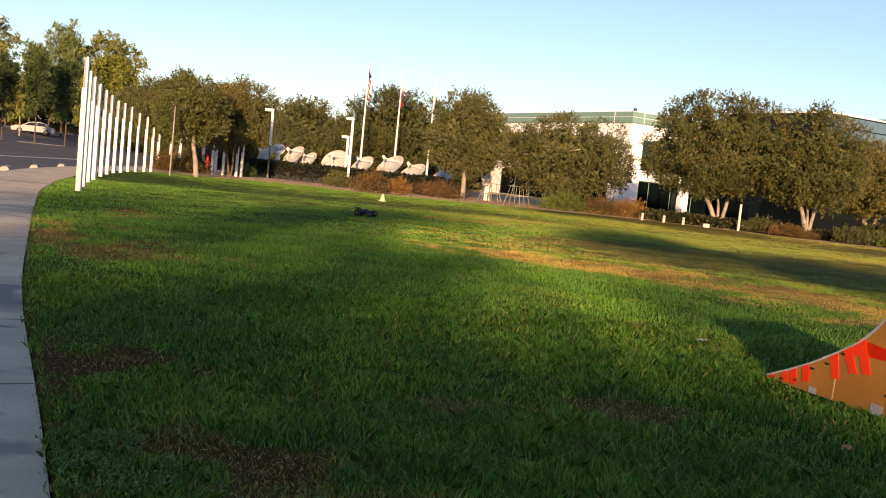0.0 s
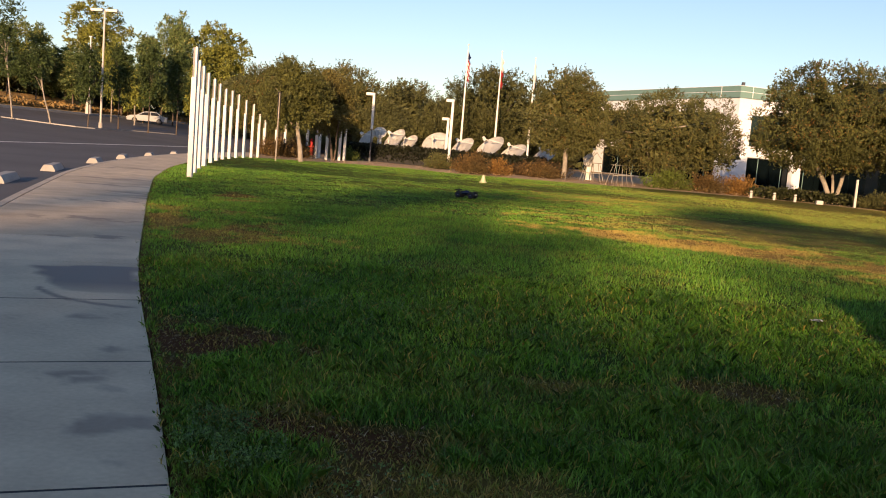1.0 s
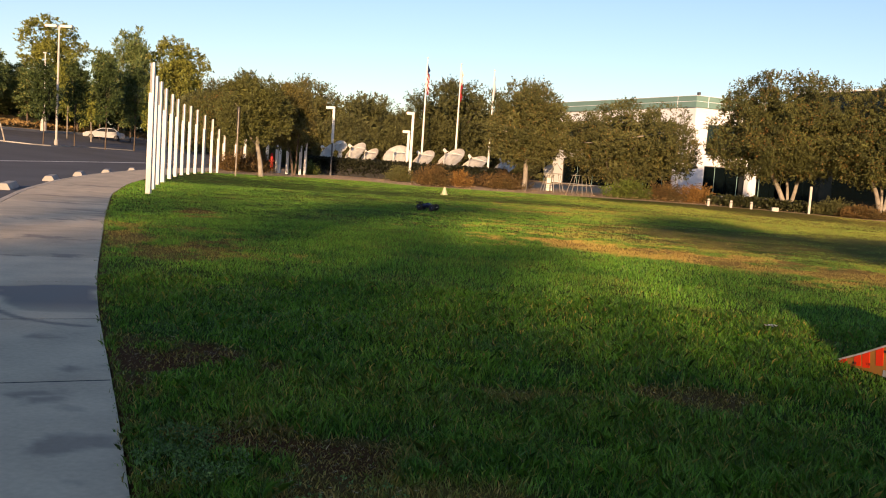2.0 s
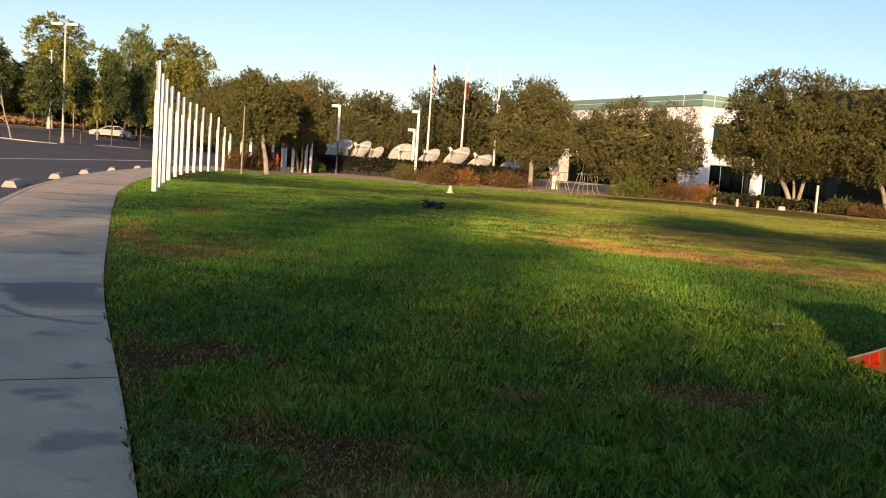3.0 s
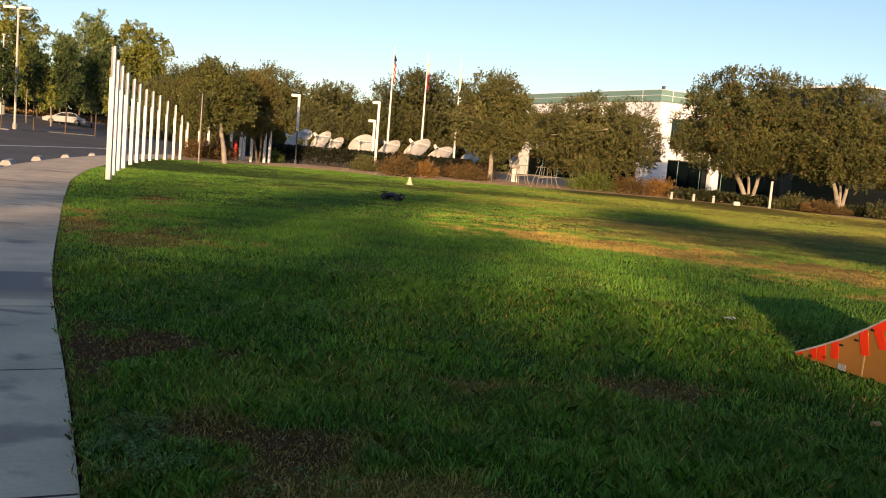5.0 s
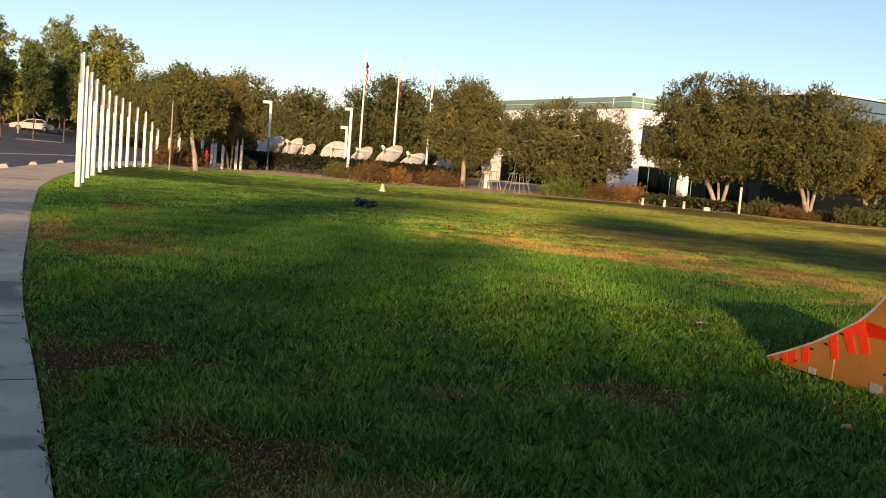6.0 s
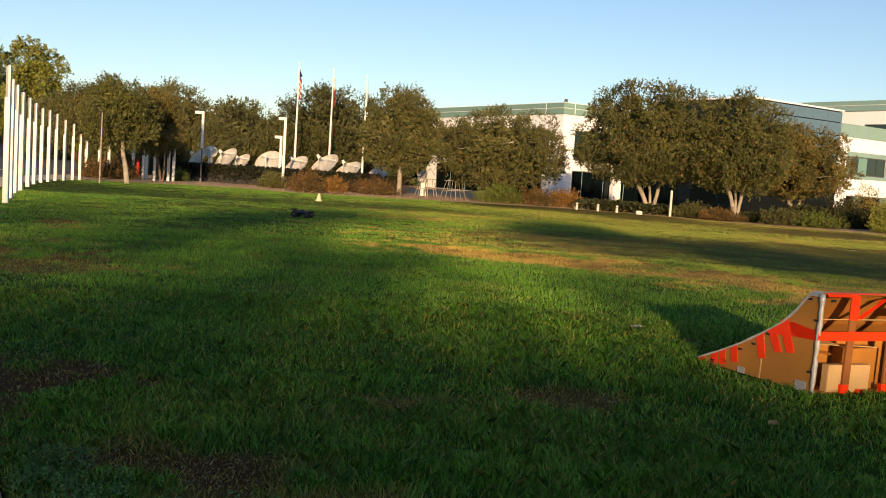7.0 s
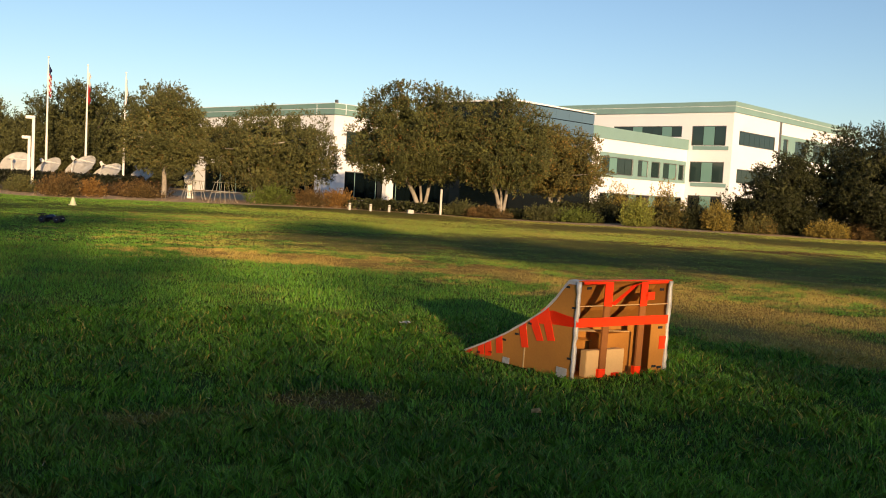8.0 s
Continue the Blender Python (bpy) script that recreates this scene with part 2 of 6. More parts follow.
def link(name, bm, mat, parent=None, label="", smooth=False):
    me = bpy.data.meshes.new(name)
    bm.to_mesh(me)
    bm.free()
    me.materials.append(mat)
    if smooth:
        me.polygons.foreach_set("use_smooth", [True] * len(me.polygons))
    ob = new(name, me)
    if parent:
        ob.parent = parent
    if label:
        ob["label"] = label
    return ob


def part(name, bm, mat, parent, label="", smooth=False):
    return link(name, bm, mat, parent, label, smooth)


def thing(name, label, category, group="", kind="", at=None):
    ob = new(name)
    ob.empty_display_size = 0.2
    if at is not None:
        ob.matrix_world = at
    return tagged(ob, label, category, group, kind)


def box(bm, x0, x1, y0, y1, z0, z1, m=None, bevel=0.0):
    r = bmesh.ops.create_cube(bm, size=1)
    vs = r["verts"]
    bmesh.ops.transform(bm, matrix=Matrix.Translation(((x0 + x1) / 2, (y0 + y1) / 2, (z0 + z1) / 2)) @ Matrix.Diagonal((x1 - x0, y1 - y0, z1 - z0, 1)), verts=vs)
    if bevel:
        es = list({e for v in vs for e in v.link_edges})
        vs = list({v for f in bmesh.ops.bevel(bm, geom=es, offset=bevel, segments=2, affect="EDGES")["faces"] for v in f.verts} | {v for v in vs if v.is_valid})
    if m is not None:
        bmesh.ops.transform(bm, matrix=m, verts=vs)
    return vs


def tube(bm, path, radii, sides=8, cap=True):
    """A tapered tube along a list of points."""
    rings = []
    for i, p in enumerate(path):
        d = (Vector(path[min(i + 1, len(path) - 1)]) - Vector(path[max(i - 1, 0)])).normalized()
        a = d.orthogonal().normalized()
        if abs(d.z) > 0.5:
            a = (Vector((1, 0, 0)) - d * d.x).normalized()
        b = d.cross(a)
        rings.append([bm.verts.new(Vector(p) + (a * math.cos(t) + b * math.sin(t)) * radii[i]) for t in (2 * math.pi * k / sides for k in range(sides))])
    for r0, r1 in zip(rings, rings[1:]):
        for k in range(sides):
            bm.faces.new((r0[k], r0[(k + 1) % sides], r1[(k + 1) % sides], r1[k]))
    if cap:
        bm.faces.new(rings[0][::-1])
        bm.faces.new(rings[-1])


def mesh_of(name, verts, faces, mat, parent=None):
    me = bpy.data.meshes.new(name)
    me.from_pydata(verts, [], faces)
    me.update()
    me.materials.append(mat)
    ob = new(name, me)
    if parent:
        ob.parent = parent
    return ob


def quads(name, v, mat, parent=None):
    """An object from an array (n, 4, 3) of loose quads."""
    n = len(v)
    me = bpy.data.meshes.new(name)
    me.vertices.add(n * 4)
    me.vertices.foreach_set("co", np.ascontiguousarray(v, dtype=np.float32).ravel())
    me.loops.add(n * 4)
    me.loops.foreach_set("vertex_index", np.arange(n * 4, dtype=np.int32))
    me.polygons.add(n)
    me.polygons.foreach_set("loop_start", np.arange(n, dtype=np.int32) * 4)
    me.update()
    me.validate()
    me.materials.append(mat)
    ob = new(name, me)
    if parent:
        ob.parent = parent
    return ob


def leaves(rng, centres, radius, count, size, long=1.7, flat=0.0):
    """Leaf quads scattered round clump centres."""
    c = centres[rng.integers(0, len(centres), count)]
    d = rng.normal(size=(count, 3))
    d /= np.linalg.norm(d, axis=1, keepdims=True)
    p = c + d * (radius * rng.random((count, 1)) ** 0.6)
    a = rng.normal(size=(count, 3))
    a[:, 2] *= 1 - flat
    a /= np.linalg.norm(a, axis=1, keepdims=True)
    b = np.cross(a, rng.normal(size=(count, 3)))
    b /= np.linalg.norm(b, axis=1, keepdims=True)
    s = size * (0.6 + 0.8 * rng.random((count, 1)))
    a, b = a * s * long / 2, b * s / 2
    return np.stack((p - a, p + b, p + a, p - b), axis=1)


def clumps(rng, n, rx, ry, z0, z1, lumps=5, hollow=0.35):
    """Clump centres in an uneven crown between z0 and z1, made of several overlapping lobes."""
    out = []
    lobes = []
    for k in range(lumps):
        t = 2 * math.pi * (k + rng.random() * 0.7) / lumps
        q = 0.25 + 0.3 * rng.random()
        lobes.append((rx * q * math.cos(t), ry * q * math.sin(t), 0.36 + 0.26 * rng.random(), 0.55 + 0.2 * rng.random()))
    lobes.append((0, 0, 0.6, 0.66))
    h = z1 - z0
    while len(out) < n:
        lx, ly, lz, lr = lobes[rng.integers(0, len(lobes))]
        d = rng.normal(size=3)
        d /= np.linalg.norm(d)
        r = (hollow + (1 - hollow) * rng.random() ** 0.5)
        p = np.array((lx + d[0] * rx * lr * r, ly + d[1] * ry * lr * r, z0 + h * lz + d[2] * h * 0.40 * r))
        if p[2] > z0 - 0.1:
            out.append(p)
    return np.array(out)


def tris(name, v, mat, parent=None):
    """An object from an array (n, 3, 3) of loose triangles."""
    n = len(v)
    me = bpy.data.meshes.new(name)
    me.vertices.add(n * 3)
    me.vertices.foreach_set("co", np.ascontiguousarray(v, dtype=np.float32).ravel())
    me.loops.add(n * 3)
    me.loops.foreach_set("vertex_index", np.arange(n * 3, dtype=np.int32))
    me.polygons.add(n)
    me.polygons.foreach_set("loop_start", np.arange(n, dtype=np.int32) * 3)
    me.update()
    me.validate()
    me.materials.append(mat)
    ob = new(name, me)
    if parent:
        ob.parent = parent
    return ob


def unit(a):
    return a / (np.linalg.norm(a, axis=-1, keepdims=True) + 1e-9)


def dome(rng, n, rx, ry, z0, z1, rough=0.16, deep=0.4):
    """Places near the skin of a lumpy rounded crown with a flattish underside, and the way out from each."""
    mid = z0 + 0.40 * (z1 - z0)
    ways = unit(rng.normal(size=(34, 3)))
    swell = rng.uniform(-1, 0.8, 34) * rough
    d = unit(rng.normal(size=(n, 3)))
    square = (np.abs(d) ** 2.5).sum(axis=1) ** (-1 / 2.5)
    f = 1 + (np.exp(-(1 - d @ ways.T) / 0.07) * swell).sum(axis=1)
    r = (square * np.clip(f, 0.55, 1.12) * (1 - deep * rng.random(n) ** 2.2))[:, None]
    p = d * r * np.array((rx, ry, 1.0))
    p[:, 2] = mid + np.where(d[:, 2] > 0, (z1 - mid), (mid - z0)) * np.clip(p[:, 2], -1.05, 1.08)
    return p, d


def sprigs(rng, p, d, long, leaf, per, lift=0.55):
    """Leafy twigs at the places p, growing outwards along d and upwards: per leaves on each, as loose triangles."""
    n = len(p)
    axis = unit(d * 0.7 + np.array((0, 0, lift)) + rng.normal(size=(n, 3)) * 0.42)
    size = long * (0.5 + rng.random((n, 1)))
    k = np.repeat(np.arange(n), per)
    m = len(k)
    t = rng.random((m, 1))
    at = p[k] + axis[k] * size[k] * t + rng.normal(size=(m, 3)) * size[k] * 0.17 * (1.15 - t)
    a = unit(axis[k] * 0.7 + rng.normal(size=(m, 3)) * 0.6)
    b = unit(np.cross(a, rng.normal(size=(m, 3))))
    s = leaf * (0.6 + 0.8 * rng.random((m, 1)))
    return np.stack((at - b * s * 0.3, at + b * s * 0.3, at + a * s), axis=1)


def make_tree(name, label, seed, height, rx, base, trunk, leaf, bark, stems=1, count=9000, size=0.17, ry=None, lean=0.0, category="tree", group="", airy=0.0, rough=0.16, bole=0.0):
    """A tapered trunk with limbs that reach into a crown of leafy twigs; airy crowns are loose lobes with gaps between them."""
    rng = np.random.default_rng(seed)
    root = thing(name, label, category, group)
    ry = ry or rx
    per = 14
    n = int(count * 4.4 / per)
    if airy:
        cs = clumps(rng, int(84 * airy), rx, ry, base, height - 0.5, 11, 0.2)
        cd, cr = unit(cs - cs.mean(axis=0)), 0.125 * rx + 0.11
    else:
        cr = size * 3.5
        half = (height - base) / 2
        cs, cd = dome(rng, int(1.5 * 4 * rx * half / (cr * cr)), rx - 0.6 * cr, ry - 0.6 * cr, base + 0.5 * cr, height - 0.8 * cr, rough, 0.35)
    k = rng.integers(0, len(cs), n)
    d = unit(rng.normal(size=(n, 3)) + 0.75 * cd[k])
    p = cs[k] + d * cr * (0.5 + 0.5 * rng.random((n, 1))) * np.array((1, 1, 1.5 if airy else 0.78))
    p[:, 0] += lean
    cs = cs + np.array((lean, 0, 0))
    bm = bmesh.new()
    for s in range(stems):
        t = (0.2, 2.9, 1.4)[s] + 0.5 * rng.random()
        thick = trunk * ((0.8, 1.0, 0.6)[s] if stems > 1 else 1.0)
        out = rx * rng.uniform(0.2, 0.55) if stems > 1 else 0.0
        tip = Vector((math.cos(t) * out + lean * 0.6 + 0.1 * rng.normal(), math.sin(t) * out * 0.6 + 0.1 * rng.normal(), base + (height - base) * 0.5))
        start = Vector((math.cos(t) * trunk * 0.5, math.sin(t) * trunk * 0.4, -0.1))
        low = Vector((start.x * 1.2, start.y * 1.2, bole))
        knee = low.lerp(tip, 0.45) + Vector((rng.normal() * 0.08, rng.normal() * 0.08, -0.1))
        tube(bm, [start, start.lerp(low, 0.4), low, low.lerp(knee, 0.5) + Vector((0.03, 0, 0.02)), knee, tip], [thick * 1.2, thick * 0.9, thick * 0.8, thick * 0.72, thick * 0.62, thick * 0.3], 9)
        for k in range(7 if stems == 1 else 4):
            c = Vector(cs[rng.integers(0, len(cs))])
            b0 = knee.lerp(tip, rng.random())
            tube(bm, [b0, b0.lerp(c, 0.5) + Vector((0, 0, 0.15)), c], [trunk * 0.38, trunk * 0.22, trunk * 0.07], 6)
    part("trunk", bm, bark, root, smooth=True)
    q = sprigs(rng, p, d, size * (1.8 if airy else 2.3), size * (0.66 if airy else 0.62), per, 0.3 if airy else 0.5)
    k = int(n * 1.1)
    core = p.mean(axis=0) + (p[rng.integers(0, n, k)] - p.mean(axis=0)) * (0.35 + 0.45 * rng.random((k, 1)))
    if not airy:
        q = np.concatenate((q, sprigs(rng, core, unit(rng.normal(size=(k, 3))), size, size * 1.9, 2, 0.0)))
    tris("crown", q, leaf, root)
    return root


def make_bush(name, label, seed, rx, ry, height, leaf, count=3000, size=0.10, category="shrub"):
    """Thin stems under a loose rounded mass of leafy twigs."""
    rng = np.random.default_rng(seed)
    root = thing(name, label, category)
    n = int(count * 2.6 / 9)
    lobes = []
    for k in range(5):
        t = 2 * math.pi * (k + rng.random()) / 5
        far, tall = 0.5 * (k > 0), 0.92 if k == 0 else rng.uniform(0.5, 0.95)
        a, b = dome(rng, n // 5, rx * 0.6, ry * 0.65, -0.2 * height, height * tall, 0.35, 0.6)
        lobes.append((a + np.array((rx * far * math.cos(t), ry * far * math.sin(t), 0)), b))
    p, d = np.concatenate([q[0] for q in lobes]), np.concatenate([q[1] for q in lobes])
    p, d = p[p[:, 2] > 0.02], d[p[:, 2] > 0.02]
    bm = bmesh.new()
    for k in range(8):
        c = Vector(p[rng.integers(0, len(p))])
        tube(bm, [(c.x * 0.2, c.y * 0.2, -0.05), (c.x * 0.6, c.y * 0.6, c.z * 0.6), c], [0.035, 0.025, 0.01], 5)
    part("branchwork", bm, M_BARK2, root)
    q = np.concatenate((sprigs(rng, p, d, size * 2.6, size * 0.8, 9, 0.7), sprigs(rng, p * 0.7, d, size * 2, size * 1.2, 2)))
    q[:, :, 2] = np.maximum(q[:, :, 2], 0.01)
    tris("foliage", q, leaf, root)
    return root


# ---------------------------------------------------------------- the ground
EDGE = [(34, -60), (9, -17), (3.7, -7), (0.25, 0), (-1.4, 3.34), (-2.26, 5.09), (-3.18, 6.84), (-4.32, 9.23), (-5.47, 11.8), (-7.5, 16.3), (-10.25, 22.6), (-12.4, 28.5), (-14.3, 35), (-15.8, 42), (-16.9, 50), (-17.5, 60), (-18, 80), (-18, 400)]
WALK_W = 2.0
_ey = np.array([p[1] for p in EDGE], float)
_ex = np.array([p[0] for p in EDGE], float)


def edge_x(y):
    """Where the lawn meets the walk, smoothed over two metres."""
    y = np.asarray(y, float)
    return sum(np.interp(y + d, _ey, _ex) for d in np.linspace(-1.2, 1.2, 9)) / 9


def lot_z(x, y):
    """The car park: level beside the walk, rising gently away from it to a dry bank."""
    r = np.hypot(x, y)
    rise = np.interp(-np.asarray(x, float), (17, 26, 35, 46, 49.5, 52.5, 58, 70, 200), (0, 0.3, 0.8, 1.1, 1.3, 1.75, 2.5, 3.2, 8.0))
    return -0.15 + rise * np.clip((r - 44) / 18, 0, 1)


FAR_KERB = [(-54.5, 40), (-53.6, 70), (-52.8, 89.7), (-52.4, 97), (-52.7, 105.5), (-52, 125), (-47, 140), (-40, 155)]


BED = [(-60, 46), (-16, 46.5), (-11.5, 49.7), (-8.4, 50.8), (-5.5, 48.6), (-2, 49.0), (2, 50.0), (6, 49.8), (10, 49.8), (14, 47.2), (17.3, 44.0), (22, 41.2), (27, 38.7), (31, 36.5), (35, 35.8), (60, 27), (120, 8)]
_bx = np.array([p[0] for p in BED], float)
_by = np.array([p[1] for p in BED], float)

# worn spots of the lawn, plus one yellowed for warm sunlight: x, y, half width, half depth, turn, dryness, bareness
SPOTS = [(-2.46, 5.75, 0.28, 0.95, 0.45, 0.15, 1.0), (-2.2, 5.8, 0.32, 0.4, 0.35, 0.15, 1.0), (-1.15, 4.2, 0.38, 0.36, 0.2, 0.2, 1.0), (-0.8, 4.15, 0.42, 0.34, 0.2, 0.25, 0.95), (-0.9, 3.75, 0.45, 0.36, 0.2, 0.4, 0.75), (-1.65, 4.25, 0.12, 0.09, 0.2, 0.2, 0.9), (-0.3, 3.6, 0.5, 0.3, 0.0, 0.5, 0.35), (-1.9, 4.35, 0.14, 0.35, 0.4, 0.2, 0.8), (-2.2, 5.05, 0.12, 0.3, 0.4, 0.2, 0.9), (-1.47, 5.75, 0.12, 0.16, 0.0, 0.2, 0.9),
         (-5.4, 12.3, 0.5, 1.3, 0.3, 0.7, 0.45), (-4.3, 12.8, 0.7, 0.9, 0.0, 0.35, 0.75), (-6.6, 18.7, 0.4, 0.8, 0.1, 0.3, 0.7), (1.1, 5.78, 0.38, 0.28, 0.0, 0.5, 0.75), (0.3, 5.65, 0.4, 0.2, 0.1, 0.5, 0.4),
         (1.2, 17.8, 1.8, 1.2, -0.1, 0.95, 0.1), (3.2, 16.9, 2.4, 1.0, -0.25, 1.0, 0.35), (5.4, 15.7, 2.2, 0.9, -0.3, 1.0, 0.4), (7.4, 12.6, 2.4, 1.8, -0.5, 0.9, 0.15),
         (8.2, 9.6, 2.0, 1.6, -0.4, 0.95, 0.15), (0.7, 29.5, 2.2, 0.9, 0.0, 0.75, 0.45), (3.0, 22.5, 3.0, 2.2, 0.0, 0.5, 0.1), (19, 24, 6.0, 1.8, -0.4, 0.7, 0.75),
         # the (3.4, 19.6) spot puts the sun's gold into the grass colour
         (-6.5, 14.6, 0.5, 0.8, 0.3, 0.5, 0.4), (-6.2, 17.5, 0.5, 0.4, 0.3, 0.5, 0.4), (11, 15, 3.0, 2.0, -0.4, 0.7, 0.2), (2.4, 33, 3, 2, 0, 0.5, 0.2), (3.4, 19.6, 3.4, 2.4, -0.2, 0.5, 0.0), (9.5, 11.5, 2.6, 1.8, -0.5, 0.8, 0.15),
         (-5.5, 12.9, 0.9, 1.5, 0.3, 0.6, 0.45), (-4.6, 11.6, 0.9, 0.9, 0.2, 0.5, 0.5), (-3.9, 12.4, 0.8, 1.0, 0.1, 0.45, 0.5)]


# worn dry strip across the lawn: x, y, half width
STRAW = [(0.5, 18.2, 0.4), (1.4, 16.9, 0.6), (2.6, 16.1, 0.7), (3.9, 15.5, 0.7), (5.4, 14.8, 0.8), (6.6, 13.9, 1.1), (7.3, 12.0, 1.2), (6.9, 9.8, 1.1), (6.9, 8.4, 1.0), (6.9, 7.0, 0.8)]


def value_noise(x, y, scale, seed):
    """Smooth value noise on arrays, 0 to 1."""
    rng = np.random.default_rng(seed)
    g = rng.random((64, 64))
    u, v = np.asarray(x) / scale + 1000, np.asarray(y) / scale + 1000
    i, j = np.floor(u).astype(int), np.floor(v).astype(int)
    fu, fv = u - i, v - j
    fu, fv = fu * fu * (3 - 2 * fu), fv * fv * (3 - 2 * fv)
    i0, i1, j0, j1 = i % 64, (i + 1) % 64, j % 64, (j + 1) % 64
    return (g[i0, j0] * (1 - fu) + g[i1, j0] * fu) * (1 - fv) + (g[i0, j1] * (1 - fu) + g[i1, j1] * fu) * fv


def wear(x, y):
    """Dryness and bareness of the lawn at a place."""
    x, y = np.asarray(x, float), np.asarray(y, float)
    rough = 0.55 * value_noise(x, y, 0.35, 3) + 0.45 * value_noise(x, y, 0.12, 4)
    dry = 0.13 * np.clip((value_noise(x, y, 1.3, 1) + 0.5 * rough - 0.85) * 3, 0, 1)
    dry = dry + np.clip((y - 13) / 26, 0, 1) * np.clip((x + 9) / 11, 0.25, 1) * (0.06 + 0.22 * value_noise(x, y, 2.2, 8)) + 0.24 * np.clip((x - 2) / 9, 0, 1) * np.clip((y - 8) / 7, 0, 1)
    bare = np.clip((value_noise(x, y, 0.5, 5) - 0.86) * 5, 0, 1) * 0.6
    for px, py, w, d, turn, a, b in SPOTS:
        c, s = math.cos(turn), math.sin(turn)
        u, v = ((x - px) * c + (y - py) * s) / w, (-(x - px) * s + (y - py) * c) / d
        k = np.clip((1.15 - np.hypot(u, v) + (rough - 0.5) * 2.4 + (value_noise(x, y, 0.6, 6) - 0.5) * 1.5) * 1.4, 0, 1)
        dry, bare = np.maximum(dry, k * a), np.maximum(bare, k * k * b)
    away = np.full(np.shape(x), 99.0)
    for (ax, ay, aw), (bx, by, bw) in zip(STRAW, STRAW[1:]):
        f = np.clip(((x - ax) * (bx - ax) + (y - ay) * (by - ay)) / ((bx - ax) ** 2 + (by - ay) ** 2), 0, 1)
        away = np.minimum(away, np.hypot(x - ax - f * (bx - ax), y - ay - f * (by - ay)) / (aw + f * (bw - aw)))
    k = np.clip((1.25 - away + (rough - 0.5) * 1.2 + (value_noise(x, y, 0.9, 9) - 0.5) * 0.8) * 1.5, 0, 1)
    dry, bare = np.maximum(dry, k * 0.85), np.maximum(bare, k * k * 0.28)
    rim = np.clip(1.2 - (x - edge_x(y)) / 0.05 + (rough - 0.5), 0, 1) * (x > edge_x(y) - 0.1)
    bare = np.maximum(bare, rim * 0.85)
    bed = np.clip((y - np.interp(x, _bx, _by) + (rough - 0.5) * 0.8) * 2 + 0.5, 0, 1)
    return np.clip(dry, 0, 1), np.clip(bare, 0, 1), bed


def steps(*spans):
    out = []
    for a, b, d in spans:
        out += list(np.arange(a, b, d))
    return np.array(out + [spans[-1][1]])


def attribute(me, name, values):
    a = me.attributes.new(name, "FLOAT", "POINT")
    a.data.foreach_set("value", np.ascontiguousarray(values, dtype=np.float32))


def sheet(name, offs, ys, height, mat, thick=0.0):
    """A strip-wise sheet that follows the lawn's edge; offs are metres to the right of it."""
    O, Y = np.meshgrid(offs, ys)
    X = edge_x(Y) + O
    Z = height(O, X, Y)
    n, m = X.shape
    v = np.stack((X, Y, Z), -1).reshape(-1, 3)
    idx = np.arange(n * m).reshape(n, m)
    f = np.stack((idx[:-1, :-1], idx[:-1, 1:], idx[1:, 1:], idx[1:, :-1]), -1).reshape(-1, 4)
    ob = mesh_of(name, v.tolist(), f.tolist(), mat)
    return ob, v


YS = steps((-60, -4, 2.0), (-4, 2, 0.5), (2, 20, 0.15), (20, 60, 0.5), (60, 400, 8), (400, 2400, 200))
ground, gv = sheet("ground", np.concatenate((steps((-2000, -200, 200), (-200, -20, 10), (-20, -0.02, 2)), (-0.015,), steps((0, 14, 0.15), (14, 60, 0.6), (60, 300, 20), (300, 2300, 200)))), YS,
                   lambda o, x, y: np.where(o >= 0, 0.012 * value_noise(x, y, 0.7, 11) - 0.012 + 0.05 * (value_noise(x, y, 6, 12) - 0.5) * np.clip(y / 20 - 0.3, 0, 1), np.where(o > -2.6, -0.3, lot_z(x, y) - np.where(o > -20, 0.2, 0.8))), M_GROUND)
_d, _b, _m = wear(gv[:, 0], gv[:, 1])
attribute(ground.data, "dry", _d)
attribute(ground.data, "bare", _b)
attribute(ground.data, "bed", _m)
tagged(ground, "mown green lawn with dry brown patches and bark beds", "ground", kind="structure")

lot, _ = sheet("road", np.concatenate((steps((-120, -66, 3.0)), steps((-65, -2.17, 1.0)))), steps((-60, 20, 2), (20, 170, 2)), lambda o, x, y: lot_z(x, y), M_ASPHALT)
tagged(lot, "dark grey asphalt car park and drive", "road", kind="structure")

# ---------------------------------------------------------------- walk and kerb
_sy = np.arange(-30, 70, 0.02)
_sx = edge_x(_sy)
_sl = np.concatenate(([0], np.cumsum(np.hypot(np.diff(_sx), np.diff(_sy)))))


def along(s, off=0.0):
    """A point off metres to the left of the lawn's edge, s metres along it."""
    x, y = np.interp(s, _sl, _sx), np.interp(s, _sl, _sy)
    tx, ty = np.interp(s + 0.2, _sl, _sx) - np.interp(s - 0.2, _sl, _sx), np.interp(s + 0.2, _sl, _sy) - np.interp(s - 0.2, _sl, _sy)
    k = math.hypot(tx, ty)
    return x - ty / k * off, y + tx / k * off


pavement = tagged(new("pavement"), "curved concrete footpath of large slabs with damp stains", "footpath", kind="structure")
S0 = float(np.interp(3.34, _sy, _sl))


